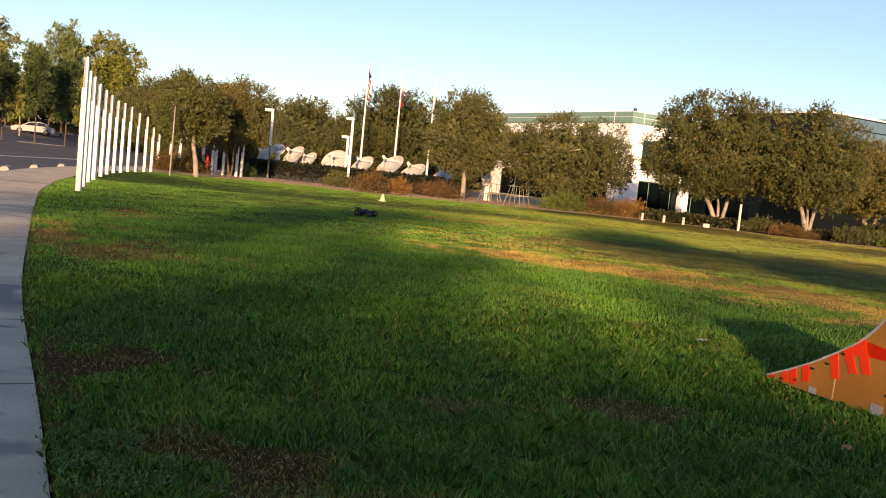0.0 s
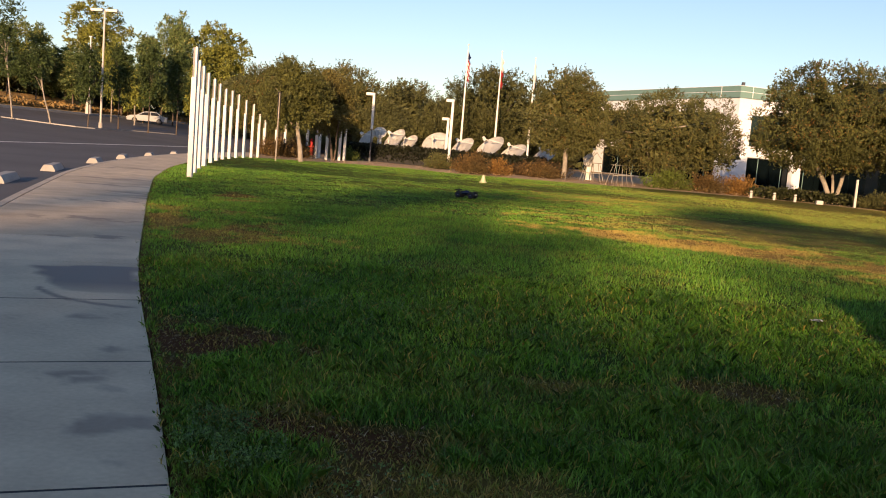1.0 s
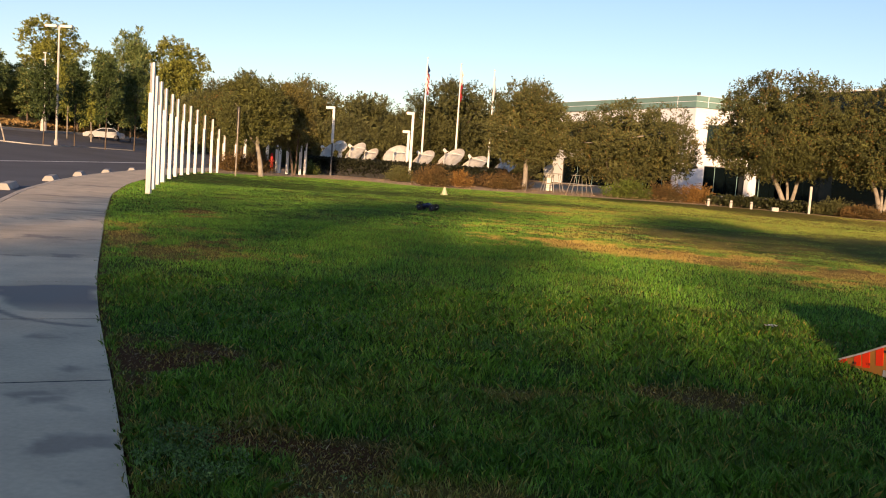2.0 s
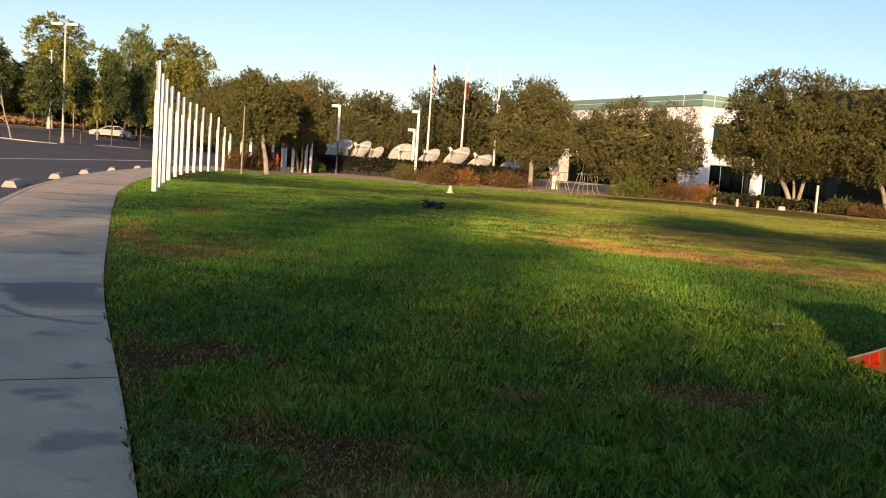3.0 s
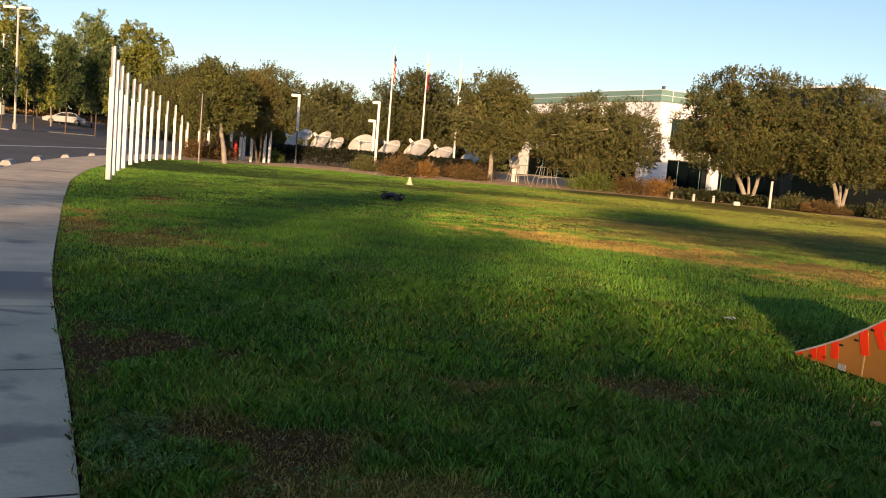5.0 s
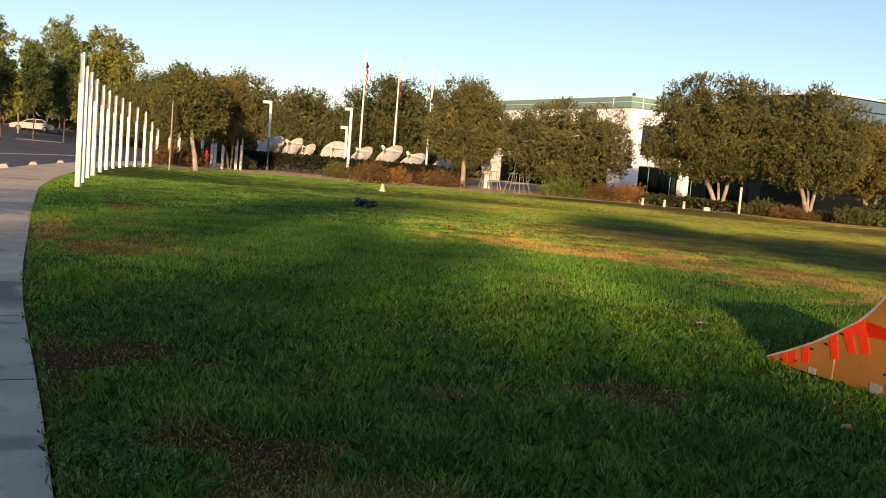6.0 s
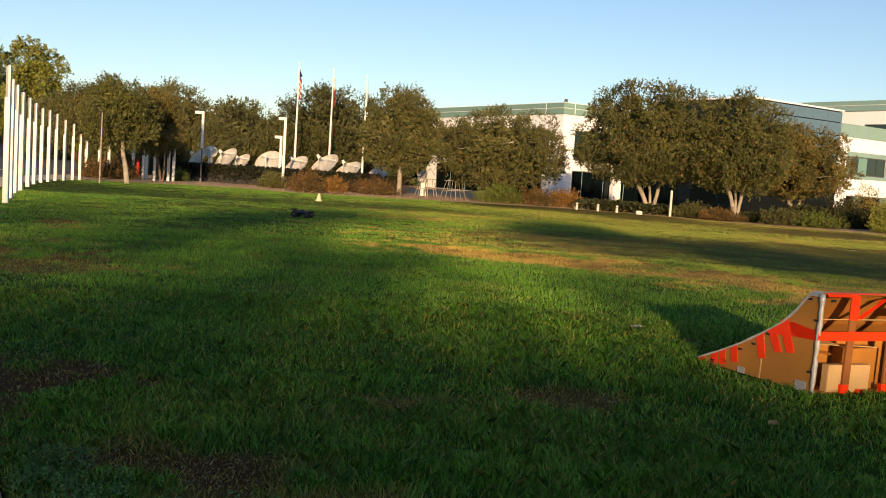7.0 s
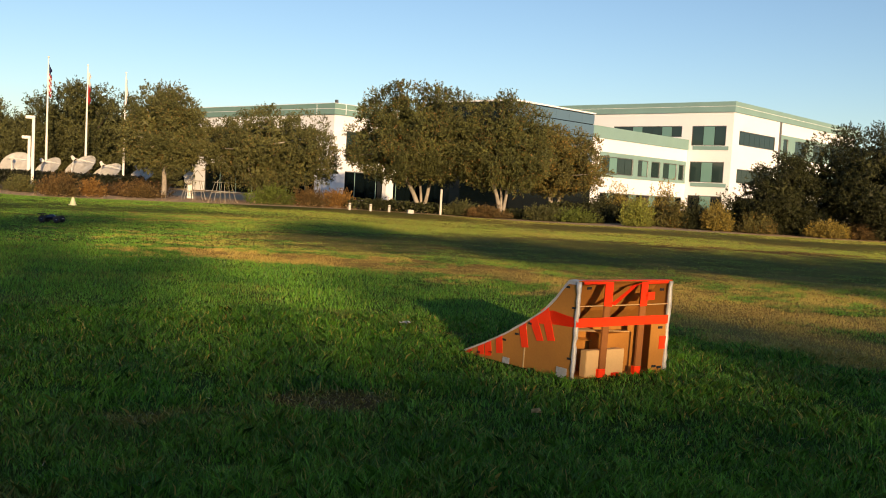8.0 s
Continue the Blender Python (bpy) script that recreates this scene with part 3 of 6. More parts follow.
# dirt smudges near, plain dark ones farther along the footpath: x, y, half width across it, half length along it
SMUDGES = [(-3.25, 6.12, 0.3, 0.12), (-2.65, 5.3, 0.16, 0.13), (-2.83, 5.08, 0.14, 0.05), (-2.4, 4.5, 0.26, 0.14), (-2.6, 4.62, 0.16, 0.06), (-1.95, 3.92, 0.19, 0.12), (-1.67, 3.5, 0.1, 0.08), (-6.4, 12.1, 0.6, 0.25), (-7.4, 15.0, 0.8, 0.3), (-3.5, 4.3, 0.3, 0.1), (-5.4, 10.2, 0.5, 0.15), (-7.7, 16.5, 0.55, 0.8), (-9.3, 18.5, 0.6, 0.3), (-10.3, 20.7, 1.0, 0.35), (-11.0, 22.5, 0.5, 0.3), (-12.4, 25.6, 1.1, 0.55)]


def damp(x, y):
    """Damp, dirt and plain dark streaks on the footpath, 0 to 1: a drying puddle with a tail, and smudges."""
    k = 0.16 * np.clip((value_noise(x * 1.0 + y * 0.5, y * 2.2 - x * 1.2, 0.55, 41) + 0.35 * value_noise(x, y, 0.12, 42) - 0.72) * 3.2, 0, 1)
    k = k * np.clip(value_noise(x, y, 1.7, 43) * 2.2 - 0.2, 0.25, 1)
    for px, py, w, d in SMUDGES:
        a, b = (x - px) * 0.88 + (y - py) * 0.47, -(x - px) * 0.47 + (y - py) * 0.88
        k = np.maximum(k, 0.62 * np.clip((0.95 - np.hypot(a / w, b / d) + 2.4 * (value_noise(x, y, 0.2, 45) - 0.5) + 1.4 * (value_noise(x, y, 0.06, 46) - 0.5)) * 1.1, 0, 1))
    rim = [(-4.82, 7.92), (-4.5, 7.55), (-4.07, 7.0), (-3.84, 6.86), (-3.63, 6.88), (-3.28, 7.05), (-3.9, 8.4), (-4.15, 8.36), (-4.48, 8.12)]
    inside = np.full(np.shape(x), 9.0)
    for (ax, ay), (bx, by) in zip(rim, rim[1:] + rim[:1]):
        d = math.hypot(bx - ax, by - ay)
        inside = np.minimum(inside, ((bx - ax) * (y - ay) - (by - ay) * (x - ax)) / d)
    puddle = np.clip((inside + 0.10 * (value_noise(x, y, 0.25, 44) - 0.5)) * 14, 0, 1) * np.clip(0.35 + 1.2 * (y - 6.9 - 0.35 * (x + 3.6)), 0.35, 1)
    bend = 6.50 + 0.20 * np.abs((x + 3.1) / 0.75) ** 2.6 * (x < -3.1)
    tail = np.clip((0.05 - np.abs(y - bend)) * 45, 0, 1) * ((x > -4.1) & (x < -3.1)) * 0.8
    return np.clip(np.maximum(np.maximum(k, puddle), tail), 0, 1)


def slab(s0, s1, n):
    """One concrete slab, its top an even grid of n by n faces with rounded rims."""
    ss, oo = np.linspace(s0, s1, n + 1), np.linspace(0.012, WALK_W, n + 1)
    ss[1], ss[-2], oo[1], oo[-2] = s0 + 0.012, s1 - 0.012, 0.024, WALK_W - 0.012
    v, f = [], []
    for a in ss:
        for o in oo:
            rim = min(a - s0, s1 - a, o - 0.012, WALK_W - o)
            v.append((*along(a, o), 0.002 if rim > 1e-6 else 0.0005))
    w = n + 1
    for a in range(n):
        for b in range(n):
            f.append((a * w + b, (a + 1) * w + b, (a + 1) * w + b + 1, a * w + b + 1))
    loop = [b for b in range(n)] + [a * w + n for a in range(n)] + [n * w + b for b in range(n, 0, -1)] + [a * w for a in range(n, 0, -1)]
    base = len(v)
    v += [(v[k][0], v[k][1], -0.12) for k in loop]
    for k in range(len(loop)):
        q = (k + 1) % len(loop)
        f.append((loop[k], loop[q], base + q, base + k))
    ob = mesh_of("slab", v, f, M_PAVE, pavement)
    p = np.array(v)
    attribute(ob.data, "damp", damp(p[:, 0], p[:, 1]))


def joint(s):
    """Grimy filler low in the gap between two slabs."""
    bm = bmesh.new()
    rim = [along(s - 0.016, 0.02), along(s + 0.016, 0.02), along(s + 0.016, WALK_W - 0.02), along(s - 0.016, WALK_W - 0.02)]
    a, b = [bm.verts.new((*p, -0.1)) for p in rim], [bm.verts.new((*p, 0.0)) for p in rim]
    bm.faces.new(b)
    for k in range(4):
        bm.faces.new((a[k], a[(k + 1) % 4], b[(k + 1) % 4], b[k]))
    part("joint", bm, M_DARK, pavement)


for k in range(-14, 30):
    joint(S0 + 1.955 * k)
    slab(S0 + 1.955 * k + (0.011 if k < 3 else 0.003), S0 + 1.955 * (k + 1) - (0.011 if k < 2 else 0.003), 44 if -1 <= k <= 6 else 10)

bm = bmesh.new()
prev = None
for k in range(0, 220):
    s = 12 + k * 0.36
    ring = [bm.verts.new((*along(s, o), z)) for o, z in ((WALK_W + 0.022, -0.2), (WALK_W + 0.022, 0.003), (WALK_W + 0.15, 0.003), (WALK_W + 0.17, -0.02), (WALK_W + 0.185, -0.25))]
    if prev:
        for a in range(4):
            bm.faces.new((prev[a], prev[a + 1], ring[a + 1], ring[a]))
    prev = ring
tagged(link("kerb", bm, M_KERB_WALK), "pale concrete kerb along the car park", "kerb", kind="structure")


# ---------------------------------------------------------------- car park things


def far_kerb():
    """Pale kerb at the far side, with the dry bank rising behind it."""
    ky, kx = [p[1] for p in FAR_KERB], [p[0] for p in FAR_KERB]
    bm, bank_bm = bmesh.new(), bmesh.new()
    prev = prev_b = None
    for k in range(71):
        y = 40 + 1.5 * k
        x = float(np.interp(y, ky, kx))
        z = float(lot_z(x, y))
        ring = [bm.verts.new(p) for p in ((x + 0.2, y, z - 0.1), (x + 0.18, y, z + 0.22), (x, y, z + 0.25), (x - 0.15, y, z + 0.2))]
        row = [bank_bm.verts.new((x - 0.1 - d, y, z + 0.18 + h + 0.25 * float(value_noise(x - d, y, 3, 31)) * min(1, d))) for d, h in ((0, 0), (1.5, 0.25), (4, 0.8), (8, 1.5), (14, 2.0), (40, 3.5), (120, 6.0))]
        if prev:
            for a in range(3):
                bm.faces.new((prev[a], prev[a + 1], ring[a + 1], ring[a]))
            for a in range(6):
                bank_bm.faces.new((prev_b[a], prev_b[a + 1], row[a + 1], row[a]))
        prev, prev_b = ring, row
    tagged(link("kerb", bm, M_KERB), "pale kerb at the far side of the car park", "kerb", kind="structure")
    tagged(link("bank", bank_bm, M_BANK), "dry orange-brown grass bank under the gum trees", "ground", kind="structure")


M_BANK = material("dry_bank_grass", (0.62, 0.37, 0.13), 0.95, (0.40, 0.24, 0.09), 0.6, 6, 0.55, 1.0, reach=0.15)
far_kerb()


def wheel_stop(x, y, turn):
    root = thing("wheel_stop", "pale concrete wheel stop with sloping sides on asphalt", "wheel stop", "wheel stops along the kerb", at=pose(x, y, -0.15, 0, 0, turn))
    bm = bmesh.new()
    prof = [(-0.17, 0), (-0.165, 0.03), (-0.10, 0.14), (-0.085, 0.15), (0.085, 0.15), (0.10, 0.14), (0.165, 0.03), (0.17, 0)]
    a, b = [bm.verts.new((-0.9 + z * 0.25, p, z)) for p, z in prof], [bm.verts.new((0.9 - z * 0.25, p, z)) for p, z in prof]
    for k in range(len(prof) - 1):
        bm.faces.new((a[k], b[k], b[k + 1], a[k + 1]))
    bm.faces.new(a)
    bm.faces.new(b[::-1])
    bmesh.ops.scale(bm, vec=(1.0, 1.12, 1.15), verts=bm.verts)
    part("block", bm, M_KERB, root)
    return root


for x, y in ((-12.1, 19.0), (-14.0, 24.3), (-15.9, 30.3), (-17.35, 35.3), (-18.4, 40.0), (-19.3, 44.8)):
    wheel_stop(x, y, 112)
def road_line(x0, y0, x1, y1, w=0.12, name="road_line", label="white painted line across the asphalt"):
    bm = bmesh.new()
    d = Vector((x1 - x0, y1 - y0, 0)).normalized()
    n = Vector((-d.y, d.x, 0)) * w / 2
    prev = None
    for k in range(41):
        p = Vector((x0, y0, 0)).lerp(Vector((x1, y1, 0)), k / 40)
        ring = [bm.verts.new((*(p + s * n).xy, float(lot_z((p + s * n).x, (p + s * n).y)) + 0.012)) for s in (-1, 1)]
        if prev:
            bm.faces.new((prev[0], prev[1], ring[1], ring[0]))
        prev = ring
    tagged(link(name, bm, M_LINE), label, "road marking", kind="structure")


bm = bmesh.new()
prev = None
island = [Vector(p) for p in ((-42.0, 65.6), (-38.4, 63.6), (-35.6, 62.0), (-34.2, 62.2), (-33.5, 63.6), (-33.5, 69.5), (-32.2, 75.0))]
for k, (x, y) in enumerate(island):
    d = (island[min(k + 1, 6)] - island[max(k - 1, 0)]).normalized()
    z = float(lot_z(x, y))
    ring = [bm.verts.new((x + d.y * a, y - d.x * a, z + h)) for a, h in ((0.07, -0.05), (0.06, 0.08), (-0.05, 0.08), (-0.07, -0.05))]
    if prev:
        for a in range(3):
            bm.faces.new((prev[a], prev[a + 1], ring[a + 1], ring[a]))
    prev = ring
tagged(link("kerb", bm, M_KERB), "low pale kerb of the planted island in the car park", "kerb", kind="structure")
road_line(-28.9, 24, -22.6, 58, 0.40)

# ---------------------------------------------------------------- the row of white poles


def white_pole(x, y, height, thick=0.13, label="tall white square pole with a narrower upper tube"):
    root = thing("white_pole", label, "pole", "white poles along the footpath", at=pose(x, y, 0, 0, 0, random.uniform(-3, 3)))
    low = height * 0.77
    h = thick / 2
    bm = bmesh.new()
    box(bm, -h, h, -h, h, -0.15, low, bevel=0.008)
    part("post", bm, M_WHITE, root)
    bm = bmesh.new()
    box(bm, h * 0.15, h * 0.95, -h * 0.8, h * 0.8, low, height)
    part("upper_tube", bm, M_WHITE, root)
    bm = bmesh.new()
    box(bm, -h * 0.75, h * 0.15, -h * 0.6, h * 0.6, low, height * 0.995)
    part("slot", bm, M_STEEL, root, "grey steel back of the upper tube")
    return root


POLES = [(-9.89, 24.06, 3.5), (-10.75, 26.45, 3.32), (-11.75, 29.3, 3.36), (-12.4, 31.4, 3.27), (-13.4, 34.6, 3.26), (-14.2, 37.3, 3.22), (-14.75, 39.5, 3.12), (-15.0, 41.0, 3.12), (-15.4, 43.0, 3.05), (-15.5, 44.4, 2.85), (-15.75, 46.3, 2.75), (-15.9, 47.8, 2.3),
         (-17.36, 53.24, 2.05), (-16.7, 53.5, 2.0), (-16.2, 53.6, 1.9), (-14.95, 54.0, 2.05), (-14.4, 54.1, 1.85), (-13.8, 54.3, 1.8), (-13.05, 54.5, 1.78), (-12.75, 54.5, 1.9), (-14.7, 56, 1.8)]
for x, y, h in POLES:
    white_pole(x, y, h, 0.13 if y < 50 else 0.15)

# thin wooden stake beside the poles
root = thing("sign_stake", "thin pale stake with a grey edge-on sign plate", "sign", at=pose(-13.6, 43.6, 0))
bm = bmesh.new()
tube(bm, [(0, 0, -0.1), (0.02, 0, 2.2), (0.03, 0, 3.3)], [0.035, 0.035, 0.03])
part("stake", bm, M_BARK, root)
bm = bmesh.new()
box(bm, -0.05, 0.09, -0.02, 0.02, 2.1, 3.35)
part("plate", bm, M_BLACK, root, "dark edge-on sign plate")

# ---------------------------------------------------------------- lamps and flags


def cobra_lamp(name, x, y, height, arm, z=0.0, label="white path lamp with a flat arm", split=0.0):
    root = thing(name, label, "lamp post", at=pose(x, y, z))
    bm = bmesh.new()
    box(bm, -0.075, 0.075, -0.075, 0.075, split - 0.1 * (split == 0), height, bevel=0.01)
    part("post", bm, M_WHITE, root)
    if split:
        bm = bmesh.new()
        tube(bm, [(0, 0, -0.1), (0, 0, 0.25), (0, 0, 0.27), (0, 0, split)], [0.09, 0.09, 0.05, 0.05], 10)
        part("lower_post", bm, M_STEEL, root, "slim grey steel lower post")
    bm = bmesh.new()
    box(bm, -arm, 0.075, -0.14, 0.14, height + 0.0, height + 0.17, bevel=0.02)
    part("lamp_head", bm, M_WHITE, root)
    return root


cobra_lamp("path_lamp", -6.76, 57.6, 4.15, 0.42)
cobra_lamp("path_lamp", -7.2, 59.5, 3.05, 0.4)
cobra_lamp("path_lamp", -12.05, 58.8, 4.25, 0.5, label="white path lamp on a slim grey lower post", split=2.1)
root = thing("car_park_lamp", "tall white car park lamp with two flat heads", "lamp post", at=pose(-34.6, 66.6, 0.4))
bm = bmesh.new()
tube(bm, [(0, 0, 0), (0, 0, 9.0)], [0.085, 0.07], 10)
# duller white puts the shade on this pole into its paint
part("pole", bm, M_BOLLARD, root)
bm = bmesh.new()
tube(bm, [(0, 0, -0.5), (0, 0, 0.65)], [0.16, 0.15], 12)
part("footing", bm, M_KERB, root, "round concrete footing")
for s in (-1, 1):
    bm = bmesh.new()
    box(bm, 0.12 if s > 0 else -1.05, 1.05 if s > 0 else -0.12, -0.2, 0.2, 8.93, 9.11, bevel=0.03)
    part("lamp_head", bm, M_WHITE, root)


root = thing("car_park_lamp", "slim far car park lamp with a tapered white base", "lamp post", at=pose(-47.6, 89.0, 2.0))
bm = bmesh.new()
tube(bm, [(0, 0, -0.3), (0, 0, 0.9), (0, 0, 1.35)], [0.3, 0.27, 0.1], 12)
part("footing", bm, M_BOLLARD, root, "tapered white footing")
bm = bmesh.new()
tube(bm, [(0, 0, 1.3), (0, 0, 7.4)], [0.07, 0.055], 8)
part("pole", bm, M_WHITE, root)
bm = bmesh.new()
box(bm, -0.16, 0.16, -0.12, 0.12, 7.4, 7.5, bevel=0.02)
part("lamp_head", bm, M_WHITE, root)


def flag_mesh(w, h, droop, phase):
    """Cloth hanging in folds close to its pole."""
    bm = bmesh.new()
    nx, nz = 10, 14
    g = [[bm.verts.new((0.05 + w * (i / nx) * (0.15 + 0.06 * math.sin(j * 0.7 + phase)), 0.10 * math.sin(i * 1.5 + j * 0.35 + phase) * i / nx, -h * j / nz - droop * (i / nx) ** 1.2)) for i in range(nx + 1)] for j in range(nz + 1)]
    for j in range(nz):
        for i in range(nx):
            bm.faces.new((g[j][i], g[j + 1][i], g[j + 1][i + 1], g[j][i + 1]))
    return bm


M_FLAGRED = material("red_cloth", (0.38, 0.05, 0.045), 0.8, (0.36, 0.025, 0.025), 3, 40, 0.5, 0.1)
M_FLAGWHITE = material("white_cloth", (0.70, 0.68, 0.66), 0.8, (0.6, 0.58, 0.56), 3, 40, 0.5, 0.1)
M_FLAGBLUE = material("navy_cloth", (0.02, 0.03, 0.10), 0.8, (0.015, 0.022, 0.08), 3, 40, 0.5, 0.1)


def flag_pole(x, y, height, label, colours, drop):
    root = thing("flagpole", label, "flagpole", "flagpoles", at=pose(x, y, 0))
    bm = bmesh.new()
    tube(bm, [(0, 0, -0.1), (0, 0, height)], [0.10, 0.035], 10)
    part("pole", bm, M_WHITE, root)
    bm = bmesh.new()
    bmesh.ops.create_uvsphere(bm, u_segments=10, v_segments=6, radius=0.07, matrix=Matrix.Translation((0, 0, height + 0.05)))
    part("finial", bm, M_WHITE, root)
    z = height - drop
    flag = None
    for k, (mat, h, w) in enumerate(colours):
        bm = flag_mesh(w, h, 0.35, x + k * 0.2)
        bmesh.ops.translate(bm, verts=bm.verts, vec=(0, 0, z))
        part("flag" if k == 0 else "flag_band", bm, mat, root)
        z -= h
    return root


stripes = [(M_FLAGBLUE, 0.6, 1.0)] + [(M_FLAGRED if k % 2 == 0 else M_FLAGWHITE, 0.2, 1.0) for k in range(7)]
flag_pole(-7.35, 69.6, 9.0, "white flagpole with a limp striped red, white and navy flag", stripes, 0.4)
flag_pole(-4.8, 69.8, 8.7, "white flagpole with a limp white and red flag", [(M_FLAGWHITE, 0.9, 0.9), (M_FLAGRED, 1.2, 0.9)], 0.4)
flag_pole(-2.4, 73.9, 8.8, "white flagpole with a limp white flag", [(M_FLAGWHITE, 2.0, 0.6)], 0.3)

# ---------------------------------------------------------------- dishes


def dish(x, y, z, dia, yaw, up, label="off-white satellite dish on a steel mount"):
    """A paraboloid on a pedestal, with three feed struts; up is the tilt of its axis above the horizon."""
    root = thing("satellite_dish", label, "satellite dish", "satellite dishes behind the hedge", at=pose(x, y, 0, 0, 0, yaw))
    r = dia / 2
    tilt = pose(0, 0, z, 0, 0, 0) @ pose(0, 0, 0, 90 - up, 0, 0)
    bm = bmesh.new()
    rings = []
    for i in range(1, 9):
        q = r * i / 8
        rings.append([bm.verts.new((q * math.cos(t), q * math.sin(t), 0.20 * q * q / r)) for t in (2 * math.pi * k / 28 for k in range(28))])
    c = bm.verts.new((0, 0, 0))
    for k in range(28):
        bm.faces.new((c, rings[0][k], rings[0][(k + 1) % 28]))
    for a, b in zip(rings, rings[1:]):
        for k in range(28):
            bm.faces.new((a[k], b[k], b[(k + 1) % 28], a[(k + 1) % 28]))
    bmesh.ops.solidify(bm, geom=bm.faces[:], thickness=0.05)
    bmesh.ops.transform(bm, matrix=tilt, verts=bm.verts)
    reflector = part("reflector", bm, M_DISH, root, smooth=True)
    for k in range(3):
        t = 2 * math.pi * k / 3 + 0.5
        bm = bmesh.new()
        tube(bm, [(r * 0.9 * math.cos(t), r * 0.9 * math.sin(t), 0.17 * r), (0.04, 0, 0.85 * r)], [0.02, 0.02], 6)
        bmesh.ops.transform(bm, matrix=tilt, verts=bm.verts)
        part("feed_strut", bm, M_DISH, reflector)
    bm = bmesh.new()
    tube(bm, [(0, 0, 0.8 * r), (0, 0, 1.0 * r)], [0.12, 0.09], 10)
    bmesh.ops.transform(bm, matrix=tilt, verts=bm.verts)
    part("feed_horn", bm, M_DISH, reflector)
    for k in range(3):
        t = 2 * math.pi * k / 3 + 0.9
        bm = bmesh.new()
        tube(bm, [(0.5 * r * math.cos(t), 0.5 * r * math.sin(t), -0.05), (0.09 * math.cos(t), 0.09 * math.sin(t), z - 0.15)], [0.05, 0.05], 6)
        part("leg", bm, M_DISH, root)
    bm = bmesh.new()
    tube(bm, [(0, 0, -0.05), (0, 0, z - 0.35), (0, 0, z - 0.33), (0, 0, z - 0.12)], [0.10, 0.10, 0.16, 0.13], 12)
    part("pedestal", bm, M_DISH, root)
    for k in range(12):
        t = 2 * math.pi * k / 12
        bm = bmesh.new()
        tube(bm, [(q * math.cos(t), q * math.sin(t), 0.20 * q * q / r - 0.06) for q in (0.15 * r, 0.55 * r, 0.97 * r)], [0.035, 0.03, 0.02], 5)
        bmesh.ops.transform(bm, matrix=tilt, verts=bm.verts)
        part("rib", bm, M_BOLLARD, reflector)
    bm = bmesh.new()
    bmesh.ops.create_cone(bm, cap_ends=True, segments=14, radius1=0.2 * r, radius2=0.3 * r, depth=0.22, matrix=Matrix.Translation((0, 0, -0.15)))
    bmesh.ops.transform(bm, matrix=tilt, verts=bm.verts)
    part("hub", bm, M_BOLLARD, reflector)
    return root


for x, y, z, dia, yaw, up in ((-12.6, 60.6, 1.5, 1.5, -60, 42), (-11.9, 60.9, 2.0, 0.9, 8, 40), (-10.8, 61.0, 1.6, 1.75, -57, 46), (-9.9, 61.2, 1.4, 1.5, -57, 48), (-8.1, 61.5, 1.45, 2.0, -24, 42),
                              (-6.3, 61.7, 1.4, 1.8, -55, 50), (-4.45, 61.9, 1.5, 2.2, -58, 52), (-2.9, 62.0, 1.25, 2.0, -55, 58), (-0.8, 62.2, 1.25, 1.8, -55, 55), (2.0, 58.6, 1.35, 0.85, -66, 20)):
    dish(x, y, z - 0.1, dia, yaw * 0.8, up - 6)

# open steel trestles beside the dishes
for x, y, w, turn in ((2.2, 57.3, 0.75, 8), (3.9, 57.2, 0.8, 14)):
    root = thing("steel_frame", "grey tubular steel equipment trestle on splayed legs", "frame", "steel frames", at=pose(x, y, 0, 0, 0, turn))
    for sx in (-1, 0, 1):
        for sy in (-1, 1):
            bm = bmesh.new()
            tube(bm, [(sx * w * 0.85, sy * 0.55, -0.05), (sx * w * 0.5, sy * 0.25, 1.08)], [0.02, 0.018], 6)
            part("leg", bm, M_TRESTLE, root)
    for sy in (-1, 1):
        bm = bmesh.new()
        tube(bm, [(-w * 0.7, sy * 0.25, 1.08), (w * 0.7, sy * 0.25, 1.1)], [0.022, 0.022], 6)
        part("top_rail", bm, M_TRESTLE, root)
        bm = bmesh.new()
        tube(bm, [(-w * 0.72, sy * 0.42, 0.45), (w * 0.72, sy * 0.42, 0.5)], [0.018, 0.018], 6)
        part("brace", bm, M_TRESTLE, root)
    bm = bmesh.new()
    tube(bm, [(-w * 0.5, 0, 1.08), (w * 0.25, 0, 1.75), (w * 0.7, 0.1, 1.35)], [0.025, 0.025, 0.025], 6)
    part("strut", bm, M_TRESTLE, root)

# ---------------------------------------------------------------- buildings
U, V = Vector((-0.5, 0.866, 0)), Vector((0.866, 0.5, 0))


